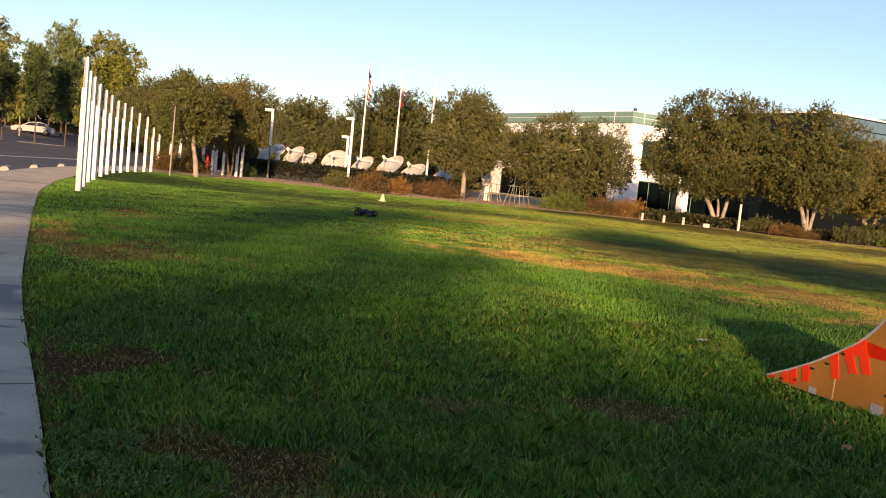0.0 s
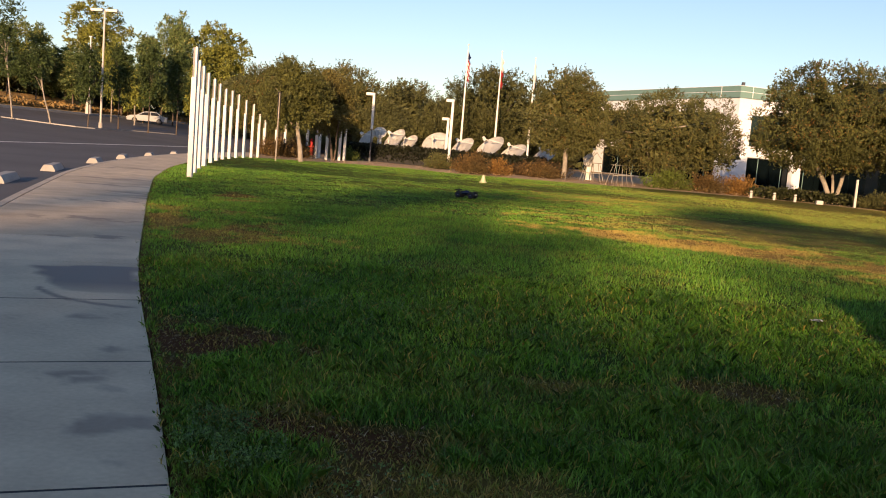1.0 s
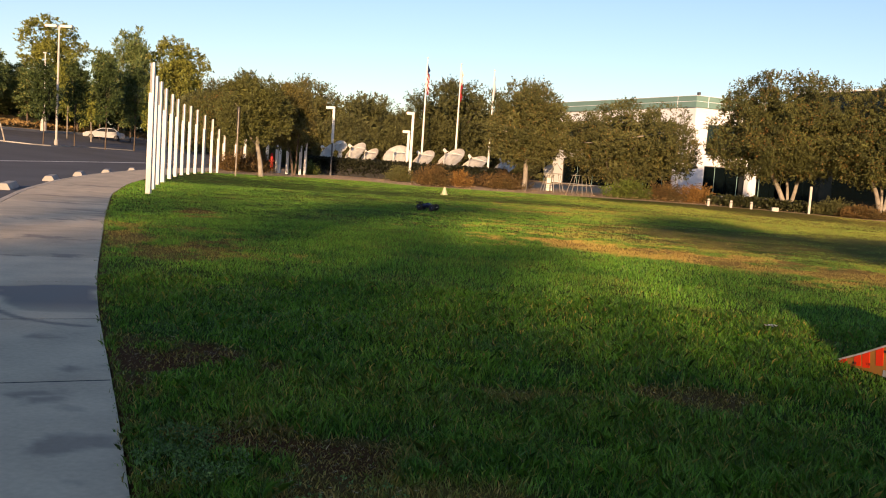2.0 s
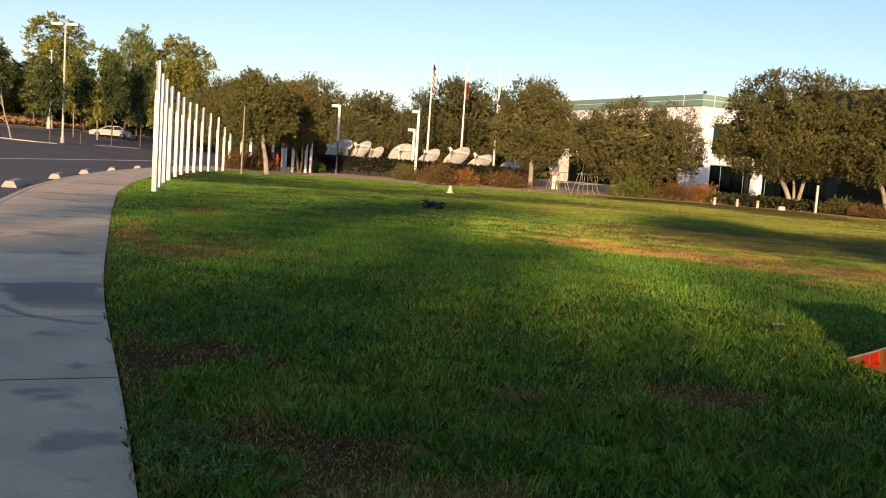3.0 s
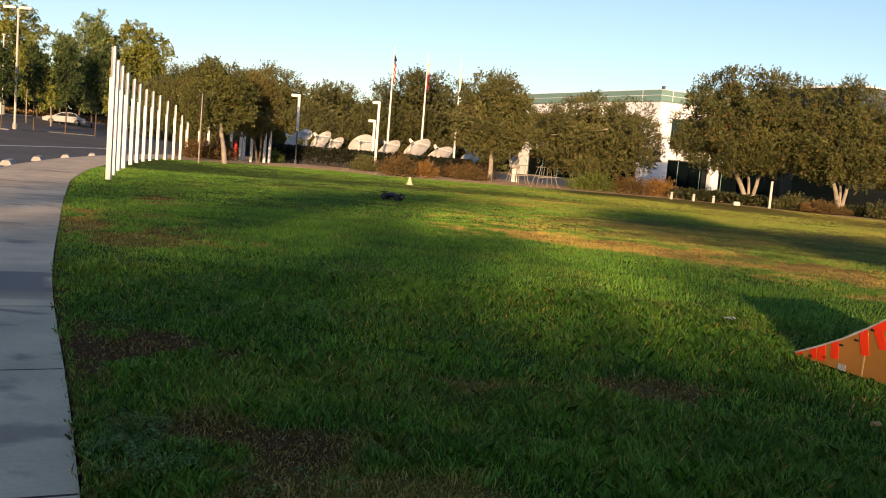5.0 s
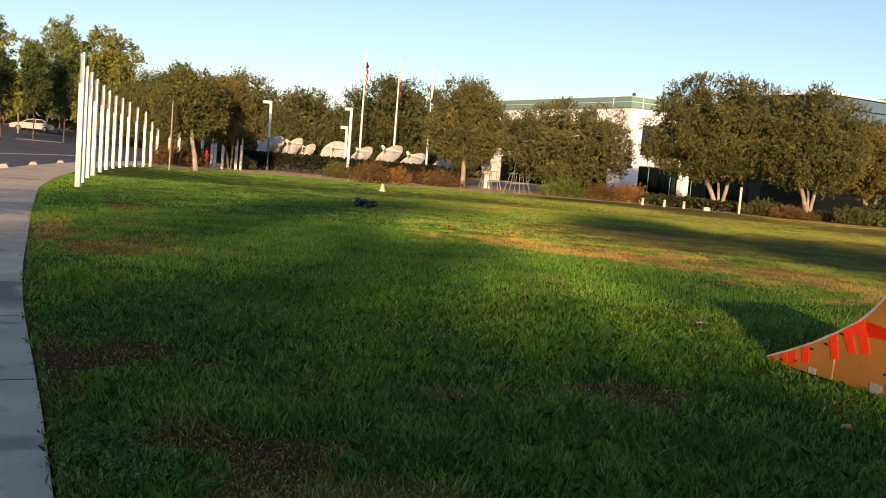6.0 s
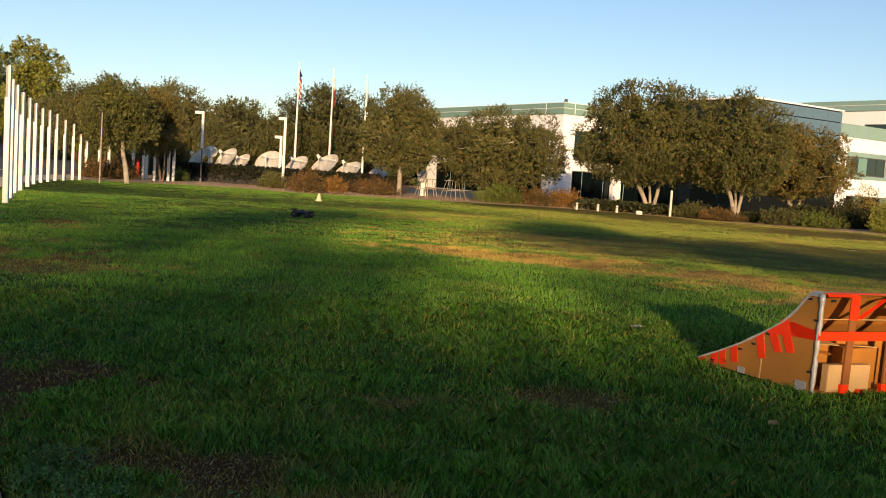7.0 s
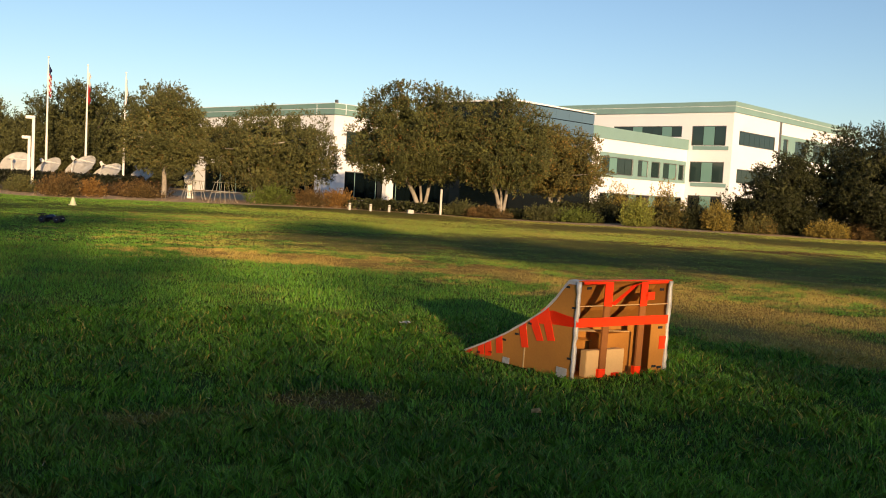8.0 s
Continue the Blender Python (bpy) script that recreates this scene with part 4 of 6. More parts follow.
def facade(parent, origin, along_v, length, base, top, holes, mat, glass, thick=0.35, inward=1.0, name="wall_panel", glaze=True, tint=False):
    """A wall from origin in a direction, with window openings right through it; holes are (s0, s1, z0, z1). Each window is a part with a frame and panes."""
    a = Vector(along_v)
    n = Vector((-a.y, a.x, 0)) * inward
    m = Matrix(((a.x, n.x, 0, origin[0]), (a.y, n.y, 0, origin[1]), (0, 0, 1, 0), (0, 0, 0, 1)))
    ss = sorted({0, length, *(h[0] for h in holes), *(h[1] for h in holes)})
    zs = sorted({base, top, *(h[2] for h in holes), *(h[3] for h in holes)})
    def panel(s0, s1, z0, z1):
        bm = bmesh.new()
        box(bm, s0, s1, 0, thick, z0, z1, m)
        part(name, bm, mat, parent)

    for s0, s1 in zip(ss, ss[1:]):
        run = None
        for z0, z1 in zip(zs, zs[1:]):
            sm, zm = (s0 + s1) / 2, (z0 + z1) / 2
            if any(h[0] < sm < h[1] and h[2] < zm < h[3] for h in holes):
                if run:
                    panel(s0, s1, *run)
                run = None
            else:
                run = (run[0], z1) if run else (z0, z1)
        if run:
            panel(s0, s1, *run)
    for s0, s1, z0, z1 in holes if glaze else ():
        bm = bmesh.new()
        for q in ((s0, s1, z0, z0 + 0.07), (s0, s1, z1 - 0.07, z1), (s0, s0 + 0.06, z0 + 0.07, z1 - 0.07), (s1 - 0.06, s1, z0 + 0.07, z1 - 0.07)):
            box(bm, q[0], q[1], 0.02, 0.16, q[2], q[3], m)
        win = part("window", bm, M_STEEL, parent, "dark metal window frame")
        k = max(1, round((s1 - s0) / 1.3))
        for i in range(k):
            bm = bmesh.new()
            w = (s1 - s0) / k
            box(bm, s0 + i * w + 0.03, s0 + (i + 1) * w - 0.03, 0.07, 0.1, z0 + 0.05, z1 - 0.05, m)
            if z0 < 1 and i % 2:
                post = bmesh.new()
                box(post, s0 + i * w - 0.028, s0 + i * w + 0.028, 0.05, 0.12, z0 + 0.07, z1 - 0.07, m)
                part("mullion", post, M_BAND2, win, "pale sage mullion")
            part("pane", bm, M_GLASS2 if tint and k > 1 and i % 3 == 1 else glass if z0 > 1 else M_GLASS, win)
    return m


def slabbox(parent, name, origin, du, dv, z0, z1, mat, label=""):
    """A block from origin, du metres along U and dv metres along V."""
    m = Matrix(((V.x, U.x, 0, origin[0]), (V.y, U.y, 0, origin[1]), (0, 0, 1, 0), (0, 0, 0, 1)))
    bm = bmesh.new()
    box(bm, min(0, dv), max(0, dv), min(0, du), max(0, du), z0, z1, m)
    return part(name, bm, mat, parent, label)


# three-storey office
C = Vector((57.5, 81.8, 0)) + U * 1.1
office = thing("office_building", "white three-storey office building with sage green roof band and ribbon windows", "building")
facade(office, C, V, 36, -0.5, 11.0, [(1.5, 10.6, 7.7, 9.2), (1.5, 10.6, 3.7, 5.2), (12.8, 14.2, 7.5, 9.2), (16.2, 19.8, 7.5, 9.2), (21.8, 25.4, 7.5, 9.2), (27.2, 32.7, 7.5, 9.2), (12.8, 19.8, 3.6, 5.3), (21.8, 32.7, 3.6, 5.3), (2.0, 34, 0.3, 2.2)], M_STUCCO, M_WINDOW, inward=1)
facade(office, C + U * 0.36, U, 30, -0.5, 11.0, [(0.4, 4.3, 7.5, 9.6), (5.5, 14.1, 8.4, 9.6), (0.4, 4.3, 3.6, 5.8), (0.4, 4.3, 0.3, 2.2)], M_STUCCO, M_WINDOW, inward=-1, tint=True)
slabbox(office, "roof_band", C - U * 0.15 - V * 0.15, 32, 37, 11.0, 12.1, M_BAND2, "pale sage green roof band")
slabbox(office, "trim_line", C - U * 0.17 - V * 0.17, 32.04, 37.04, 11.6, 11.635, M_STUCCO, "thin white line round the roof band")
slabbox(office, "roof", C + U * 0.5 + V * 0.5, 29, 35, 10.7, 10.99, M_BAND2)
# floor and core are coloured near black to pass for unlit rooms
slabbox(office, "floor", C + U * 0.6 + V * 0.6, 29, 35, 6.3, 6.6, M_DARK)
slabbox(office, "core", C + U * 4.5 + V * 4.5, 24, 30, 0, 10.6, M_DARK, "near-black block in place of the unlit rooms")
slabbox(office, "pilaster", C + V * 11.6 - U * 0.12, 0.11, 0.35, -0.5, 10.98, M_STEEL, "dark grey vertical joint strip")
for z in (7.05, 3.15):
    bands = [(0.8, 2.2), (4.2, 7.8), (9.8, 13.4), (15.2, 20.7)] if z > 5 else [(0.8, 7.8), (9.8, 20.7)]
    facade(office, C + V * 12.0 - U * 0.06, V, 23.0, z, z + 2.55, [(a, b, z + 0.45, z + 2.15) for a, b in bands], M_BAND2, M_GLASS, 0.055, 1, "window_band", False)
for a, b, z0 in ((0.38, 4.4, 7.05), (0.38, 4.4, 3.15)):
    m = Matrix(((U.x, -V.x, 0, C.x), (U.y, -V.y, 0, C.y), (0, 0, 1, 0), (0, 0, 0, 1)))
    bm = bmesh.new()
    box(bm, a, b, 0.0, 0.08, z0, z0 + 0.4, m)
    part("window_band", bm, M_BAND2, office)
# lower wing before it
I = C + U * 5.0
W0 = I - V * 19.0
wing = thing("office_wing", "white two-storey office wing with sage green bands", "building")
facade(wing, W0, V, 18.9, -0.5, 7.0, [(2.5, 8.0, 3.7, 5.35), (8.9, 10.9, 3.7, 5.35), (11.5, 13.3, 3.7, 5.35), (13.9, 16.8, 3.7, 5.35), (17.2, 18.4, 3.7, 5.35), (2.4, 18.3, 0.2, 1.9)], M_STUCCO, M_WINDOW, inward=1, tint=True)
slabbox(wing, "roof_band", W0 - U * 0.12, 8, 18.9, 7.0, 8.1, M_BAND2, "pale sage green roof band")
facade(wing, W0 + V * 2.0 - U * 0.06, V, 16.7, 3.4, 5.75, [(0.5, 6.0, 3.7, 5.35), (6.9, 8.9, 3.7, 5.35), (9.5, 11.3, 3.7, 5.35), (11.9, 14.8, 3.7, 5.35), (15.2, 16.4, 3.7, 5.35)], M_BAND2, M_GLASS, 0.055, 1, "window_band", False)
# near-black block gives the wing's windows an unlit inside
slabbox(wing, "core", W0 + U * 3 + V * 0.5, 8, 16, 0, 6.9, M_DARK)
slabbox(wing, "side_wall", W0, 10, 0.3, -0.5, 7.0, M_STUCCO)
# slate glazed block
K0 = W0 - V * 12.0 - U * 0.5
glazed = thing("glazed_block", "slate blue glazed two-storey link block", "building")
for i in range(6):
    for z0, z1 in ((0.1, 2.2), (2.28, 4.6), (4.68, 6.9), (6.98, 8.0), (8.08, 8.9)):
        slabbox(glazed, "pane", K0 + V * (2.0 * i + 0.01), 0.1, 1.98, z0, z1, M_SLATE if z0 > 4 else M_GLASS)
slabbox(glazed, "core", K0 + U * 0.11, 10, 12, 0, 8.98, M_GLASS)
slabbox(glazed, "cornice", K0 - U * 0.1, 10, 12.1, 8.99, 9.12, M_STUCCO, "thin white coping")
# two-storey building behind the trees
B = Vector((14.43, 78.67, 0))
hall = thing("entrance_building", "white two-storey building with green roof band and dark glazed entrance", "building")
facade(hall, B + U * 0.36, U, 34, -0.5, 7.3, [(2.0, 19.3, 3.5, 6.1), (21.6, 30, 3.5, 6.1), (2.0, 19.3, 0.0, 2.6), (21.6, 30, 0.0, 2.6)], M_STUCCO, M_WINDOW, inward=-1)
facade(hall, B, V, 30, -0.5, 7.3, [(1.0, 29.5, 3.4, 6.0), (1.4, 29.5, 0.0, 2.5)], M_STUCCO, M_WINDOW, inward=1)
slabbox(hall, "roof_band", B - U * 0.15 - V * 0.15, 35, 30.6, 7.3, 8.28, M_BAND, "green roof band")
for z in (7.78, 8.24):
    slabbox(hall, "trim_line", B - U * 0.17 - V * 0.17, 35.04, 30.64, z, z + 0.035, M_STUCCO, "thin white line round the roof band")
# black-coloured block for the darkness behind the glass
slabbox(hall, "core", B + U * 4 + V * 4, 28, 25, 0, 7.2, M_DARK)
slabbox(hall, "pier", B - U * 0.4 - V * 0.4, 1.1, 1.5, -0.3, 5.9, M_STUCCO, "square white corner pier")
for o, w in ((B + V * 0.02 - U * 0.1, 0.10), (B + V * 1.1 - U * 0.17, 0.06), (B - V * 0.17 + U * 2.2, 0.06)):
    slabbox(hall, "rail_post", o, w, w, 7.33, 8.27, M_STUCCO, "thin white upright on the roof band")
slabbox(hall, "roof_lamp", B + V * 0.05 - U * 0.12, 0.22, 0.2, 8.3, 8.55, M_STEEL, "small grey flood lamp on the roof corner")
for k in range(3):
    slabbox(hall, "column", B - U * 0.5 + V * (6 + 8 * k), 0.5, 0.9, -0.3, 3.3, M_STUCCO)

# ---------------------------------------------------------------- trees round the lawn


def put(root, x, y, z=0.0, turn=0.0):
    root.matrix_world = pose(x, y, z, 0, 0, turn)
    return root


put(make_tree("oak_tree", "round olive-green oak with a single leaning pale trunk", 11, 5.3, 1.75, 1.5, 0.17, L_DEEP, M_BARK, 1, 9000, 0.13, lean=-0.45), -13.2, 46.3)
put(make_tree("oak_tree", "small oak with rusty autumn leaves and forked trunk", 12, 5.2, 1.6, 1.6, 0.09, L_GOLD, M_BARK2, 2, 8000, 0.13, lean=-0.5), -12.75, 51.8)
put(make_tree("oak_tree", "olive oak behind the rusty one", 23, 8.0, 2.6, 1.5, 0.2, L_OLIVE, M_BARK2, 1, 7000, 0.2), -17.9, 78.0)
put(make_tree("oak_tree", "large dark evergreen oak behind the flagpoles", 13, 8.2, 4.3, 1.2, 0.3, L_DARK, M_BARK2, 1, 14000, 0.2), -5.4, 77.5)
put(make_tree("oak_tree", "rounded oak with one straight pale trunk at the lawn's edge", 14, 6.25, 2.45, 1.35, 0.20, L_OLIVE, M_BARK, 1, 14000, 0.145, lean=0.15), 0.35, 54.7)
put(make_tree("oak_tree", "broad oak with low spreading olive crown", 15, 5.8, 3.85, 0.8, 0.22, L_OLIVE, M_BARK, 2, 16000, 0.145, lean=0.4, bole=0.6), 6.2, 56.0)
put(make_tree("oak_tree", "tall dense oak with pale stems forking near the ground", 16, 7.15, 3.9, 1.55, 0.17, L_OAK, M_BARK, 3, 21000, 0.14, lean=-0.45, bole=0.15, rough=0.09), 14.3, 49.6)
put(make_tree("oak_tree", "dense dark oak with a short pale forked trunk", 17, 6.7, 2.6, 1.4, 0.15, L_OAK, M_BARK, 3, 13000, 0.14, bole=0.35), 18.1, 47.0)
put(make_tree("oak_tree", "oak with rusty lower leaves and pale forked stems", 18, 5.6, 2.8, 1.45, 0.13, L_RUST, M_BARK, 3, 13000, 0.14, bole=0.3), 22.3, 49.6)
put(make_tree("evergreen_tree", "broad dark evergreen tree at the lawn's far corner", 19, 6.1, 4.3, -0.2, 0.2, L_NIGHT, M_BARK2, 1, 16000, 0.15, rough=0.22), 36.0, 39.5)
put(make_tree("evergreen_tree", "dark bushy evergreen reaching to the ground", 20, 4.2, 1.9, -0.2, 0.12, L_NIGHT, M_BARK2, 1, 9000, 0.14, rough=0.22), 31.0, 40.6)
bank = make_tree("oak_tree", "olive oak in the belt behind the dishes", 21, 6.8, 3.6, 0.6, 0.25, L_BELT, M_BARK2, 1, 7000, 0.24, group="tree belt behind the dishes", rough=0.24)
put(bank, -13.5, 80.0)
for x, y, s, t in ((-18.5, 83, 0.86, 60), (-9.8, 84, 0.86, 140), (-23.5, 86, 0.9, 200), (-1, 90, 0.85, 300), (-28, 90, 0.95, 20), (-34, 98, 1.1, 100), (-16, 90, 0.9, 250), (-21, 92, 0.9, 10), (-11.5, 88, 0.85, 75), (-7, 92, 0.9, 33), (-25.5, 95, 0.95, 310), (-31, 95, 1.0, 190), (-14.8, 77, 0.7, 120), (-19.5, 79, 0.75, 222)):
    copy_thing(bank, pose(x, y, 0, 0, 0, t) @ Matrix.Scale(s, 4))
for x, y, s in ((-18.6, 60.5, 1.0), (-22, 66, 1.05)):
    put(make_tree("oak_tree", "olive-green oak beyond the white poles", 22 + int(s * 100), 5.6 * s, 2.4, 1.4, 0.16, L_OAK, M_BARK2, 1, 8000, 0.17), x, y, 0.1)

# far trees on the bank beyond the car park
def make_gum(label, seed, height, rx, base, leaf, count):
    return make_tree("gum_tree", label, seed, height, rx, base, 0.16, leaf, M_BARK2, 1, count, 0.34, airy=1.0, group="gum trees on the far bank")


gum = put(make_gum("tall airy gum tree with grey-green leaves", 31, 17.0, 3.5, 2.6, L_EUC, 5200), -57.0, 150, 2.0)
gum2 = put(make_gum("tall gum tree with yellowing upper leaves", 32, 15.2, 3.2, 3.5, L_YELLOW, 4800), -63.0, 147.0, 2.0)
gum3 = put(make_gum("slender dark green gum tree", 33, 11.8, 1.9, 1.6, L_EUC, 3400), -59.5, 128.0, 2.4)
far = random.Random(5)
for k in range(40):
    b = radians(-50 + (k % 20) * 1.5 + far.uniform(-0.5, 0.5))
    d = far.uniform(112, 128) if k < 20 else far.uniform(135, 160)
    sz = far.uniform(0.42, 0.62)
    x, y = d * math.sin(b), d * math.cos(b)
    if b < radians(-20.3):
        x = min(x, float(np.interp(y, [p[1] for p in FAR_KERB], [p[0] for p in FAR_KERB])) - 2.5)
        copy_thing(gum3, pose(x, y, float(lot_z(x, y)) - 0.1, 0, 0, far.uniform(0, 360)) @ Matrix.Diagonal((0.9, 0.9, sz, 1)))
for x, y, w, sz, src in (
        (-57.6, 96.0, 0.63, 0.61, gum),
        (-56.9, 107.9, 1.15, 0.93, gum2),
        (-50.1, 106.8, 0.84, 0.97, gum3),
        (-49.3, 113.8, 0.76, 0.96, gum),
        (-45.1, 118.7, 1.10, 0.99, gum2),
        (-57.0, 101.0, 1.05, 0.64, gum3),
        (-53.2, 107.6, 0.97, 0.69, gum3),
        (-49.9, 111.3, 0.87, 0.77, gum3),
        (-47.5, 116.7, 1.02, 0.90, gum3),
        (-43.5, 124.6, 1.07, 0.71, gum3),
        (-57.9, 91.2, 0.71, 0.58, gum2),
        (-57.8, 86.4, 0.70, 0.53, gum),
):
    copy_thing(src, pose(x, y, min(float(lot_z(x, y)), 2.3), 0, 0, far.uniform(0, 360)) @ Matrix.Diagonal((w, w, sz, 1)))

L_AMBER = leaf_material("amber_shrub_leaf", (0.32, 0.235, 0.05), (0.14, 0.118, 0.034), 0.7, fleck=(0.42, 0.31, 0.06), share=0.15)
L_LIME = leaf_material("yellow_green_leaf", (0.30, 0.32, 0.065), (0.19, 0.21, 0.045), 0.6)
# sunlight on these gums is put into brighter leaf and bark colours
for x, y, h, rx, seed in ((-47.4, 93.3, 9.5, 1.15, 35), (-44.6, 93.0, 6.0, 1.25, 36), (-45.2, 109.8, 8.0, 1.3, 37)):
    put(make_tree("gum_tree", "yellow-green gum with a pale slim trunk, coloured as if sunlit", seed, h, rx, 1.6, 0.1, L_LIME, M_BARK, 1, 2600, 0.24, airy=0.7, group="gum trees on the far bank"), x, y, float(lot_z(x, y)) - 0.1)


def leaf_belt(name, label, path, height, depth, n, size, leaf, seed, base):
    """A long uneven mass of undergrowth along a line."""
    rng = np.random.default_rng(seed)
    t = rng.random(n) * (len(path) - 1)
    i = np.minimum(t.astype(int), len(path) - 2)
    p = np.array(path, float)
    c = p[i] + (p[i + 1] - p[i]) * (t - i)[:, None] + rng.uniform(-depth, depth, (n, 2))
    top = height * (0.45 + 0.75 * value_noise(c[:, 0] + c[:, 1], c[:, 0] * 0.3, 2.5, seed))
    q = leaves(rng, np.array([[0.0, 0.0, 0.0]]), 0.2, n, size)
    q += np.stack((c[:, 0], c[:, 1], base(c[:, 0], c[:, 1]) + top * rng.random(n) ** 0.7), 1)[:, None, :]
    tagged(quads(name, q, leaf), label, "undergrowth", kind="stuff")


leaf_belt("undergrowth", "dark undergrowth below the gum trees", [(-66, 60), (-63, 95), (-62, 112), (-58, 126), (-51, 142), (-42, 158)], 5.0, 2.5, 26000, 0.34, L_DARK, 61, lambda x, y: lot_z(x, y) + 0.6)
L_DRY = leaf_material("dry_straw", (0.40, 0.26, 0.10), (0.26, 0.165, 0.065), 0.5)
leaf_belt("dry_grass", "tufts of dry orange grass on the far bank", [(-56, 60), (-55.3, 82), (-54.8, 97), (-54.9, 107), (-54, 122), (-48.5, 138)], 0.5, 1.6, 12000, 0.26, L_DRY, 63, lambda x, y: lot_z(x, y) + 0.15)
L_LITTER = leaf_material("leaf_litter", (0.50, 0.36, 0.22), (0.38, 0.27, 0.17), 0.5)
leaf_belt("leaf_litter", "pale leaf litter and bark along the lawn's far edge", [(x, y + 0.9) for x, y in BED[1:10]], 0.04, 0.8, 2600, 0.036, L_LITTER, 64, lambda x, y: 0 * x)
leaf_belt("undergrowth", "dark undergrowth along the lawn's far corner", [(22, 48.5), (27, 46.5), (32, 43), (37, 40), (43, 37)], 1.0, 0.8, 14000, 0.13, L_NIGHT, 65, lambda x, y: 0 * x)
leaf_belt("undergrowth", "dark woods behind the satellite dishes", [(-44, 112), (-30, 104), (-16, 98), (2, 97)], 6.5, 2.0, 26000, 0.34, L_BELT, 62, lambda x, y: 0 * x)
leaf_belt("undergrowth", "low dark undergrowth below the oaks", [(11, 51), (15, 49), (19, 47.4), (23, 46)], 0.8, 0.8, 9000, 0.11, L_NIGHT, 66, lambda x, y: 0 * x)
# young trees in the car park
young = make_tree("young_tree", "slim young car park tree with dark narrow crown", 41, 6.6, 0.8, 1.9, 0.06, L_YOUNG, M_BARK2, 1, 2300, 0.17, airy=0.6, group="young trees in the car park")
put(young, -33.9, 63.3, 0.55)
for x, y, s in ((-34.0, 68.3, 1.12), (-32.2, 69.6, 1.15), (-31.9, 74.3, 1.16)):
    copy_thing(young, pose(x, y, 0.55, 0, 0, far.uniform(0, 360)) @ Matrix.Scale(s, 4))

for x, y, h, rx, lean, seed in ((-36.1, 62.2, 6.2, 1.1, -1.5, 42), (-40.3, 64.2, 9.6, 1.75, -0.9, 43)):
    put(make_tree("young_tree", "leaning young car park tree with bare pale trunk", seed, h, rx, 2.4, 0.08, L_YOUNG, M_BARK, 1, 2600, 0.18, airy=0.6, lean=lean, group="young trees in the car park"), x, y, 0.6)
# ---------------------------------------------------------------- shrubs
put(make_bush("shrub", "rounded russet shrub at the lawn's edge", 51, 1.2, 0.9, 1.25, L_BUSH, 4200), -4.55, 50.8)
put(make_bush("shrub", "low orange-brown shrub in the bark bed", 52, 0.6, 0.6, 0.85, L_ORANGE, 1700), -3.1, 51.6)
put(make_bush("shrub", "long russet shrub below the dishes", 53, 2.1, 0.8, 1.05, L_BRICK, 5000), -0.9, 56.5)
put(make_bush("shrub", "small olive shrub beside the bed", 54, 0.9, 0.7, 0.9, L_OLIVE, 2200), -7.0, 55.5)
put(make_bush("shrub", "round green shrub below the spreading oak", 55, 1.45, 0.9, 1.05, L_GREENB, 4200), 6.3, 52.3)
put(make_bush("shrub", "orange-brown shrub beside the green one", 56, 1.0, 0.8, 1.05, L_BUSH, 2800), 8.3, 51.8)
put(make_bush("shrub", "bright orange shrub before the white pier", 57, 1.0, 0.8, 1.0, L_ORANGE, 3000), 10.1, 52.2)
put(make_bush("shrub", "dry russet shrub among the poles", 58, 1.5, 0.8, 1.15, L_BUSH, 3000), -16.2, 52.2)
put(make_bush("shrub", "dry russet shrub beside the oak trunk", 63, 0.9, 0.7, 1.15, L_BUSH, 2400), -15.2, 53.2)
put(make_bush("shrub", "low green shrub under the oaks", 59, 1.0, 0.7, 0.7, L_GREENB, 2000), -13.2, 56.5)
put(make_bush("shrub", "low dry shrub under an oak", 60, 1.2, 0.7, 0.75, L_BUSH, 2200), -0.8, 54.2)
# deep green ones double as the dark gaps, their colour carrying shade
HX = [(20.0, 45.5, 0.7, 1.2, L_DARK), (21.6, 44.9, 0.75, 1.3, L_GREENB), (22.6, 45.6, 1.0, 0.9, L_NIGHT), (23.9, 46.8, 1.9, 1.0, L_NIGHT), (26.0, 48.6, 2.4, 1.2, L_AMBER), (24.1, 42.9, 1.6, 0.75, L_LIME), (25.5, 45.2, 1.6, 0.7, L_AMBER), (27.3, 45.3, 2.7, 1.1, L_AMBER), (26.6, 43.6, 1.4, 0.7, L_RUST), (27.5, 42.9, 1.7, 0.7, L_NIGHT), (28.0, 41.6, 1.5, 0.8, L_AMBER), (29.3, 42.0, 2.3, 0.9, L_NIGHT), (29.6, 40.2, 1.2, 0.8, L_RUST), (32.4, 38.4, 0.9, 1.0, L_AMBER), (34.0, 38.0, 0.8, 0.6, L_BUSH), (36, 37.5, 0.9, 1.2, L_NIGHT), (16.2, 48.0, 0.8, 1.2, L_DARK), (12.4, 50.2, 0.55, 1.2, L_NIGHT), (17.2, 46.6, 0.5, 1.2, L_BUSH)]
for n, (x, y, h, wide, lf) in enumerate(HX):
    put(make_bush("shrub", {L_DARK: "dark evergreen shrub along the lawn's far edge", L_GREENB: "green shrub along the lawn's far edge", L_LIME: "yellow-green shrub along the lawn's far edge", L_AMBER: "amber-leaved shrub along the lawn's far edge", L_OLIVE: "olive shrub along the lawn's far edge", L_BUSH: "low russet shrub along the lawn's far edge", L_NIGHT: "deep green shrub along the lawn's far edge", L_RUST: "twiggy golden-brown shrub along the lawn's far edge"}[lf], 70 + n, wide, 0.8, h, lf, 3600, 0.09), x, y)
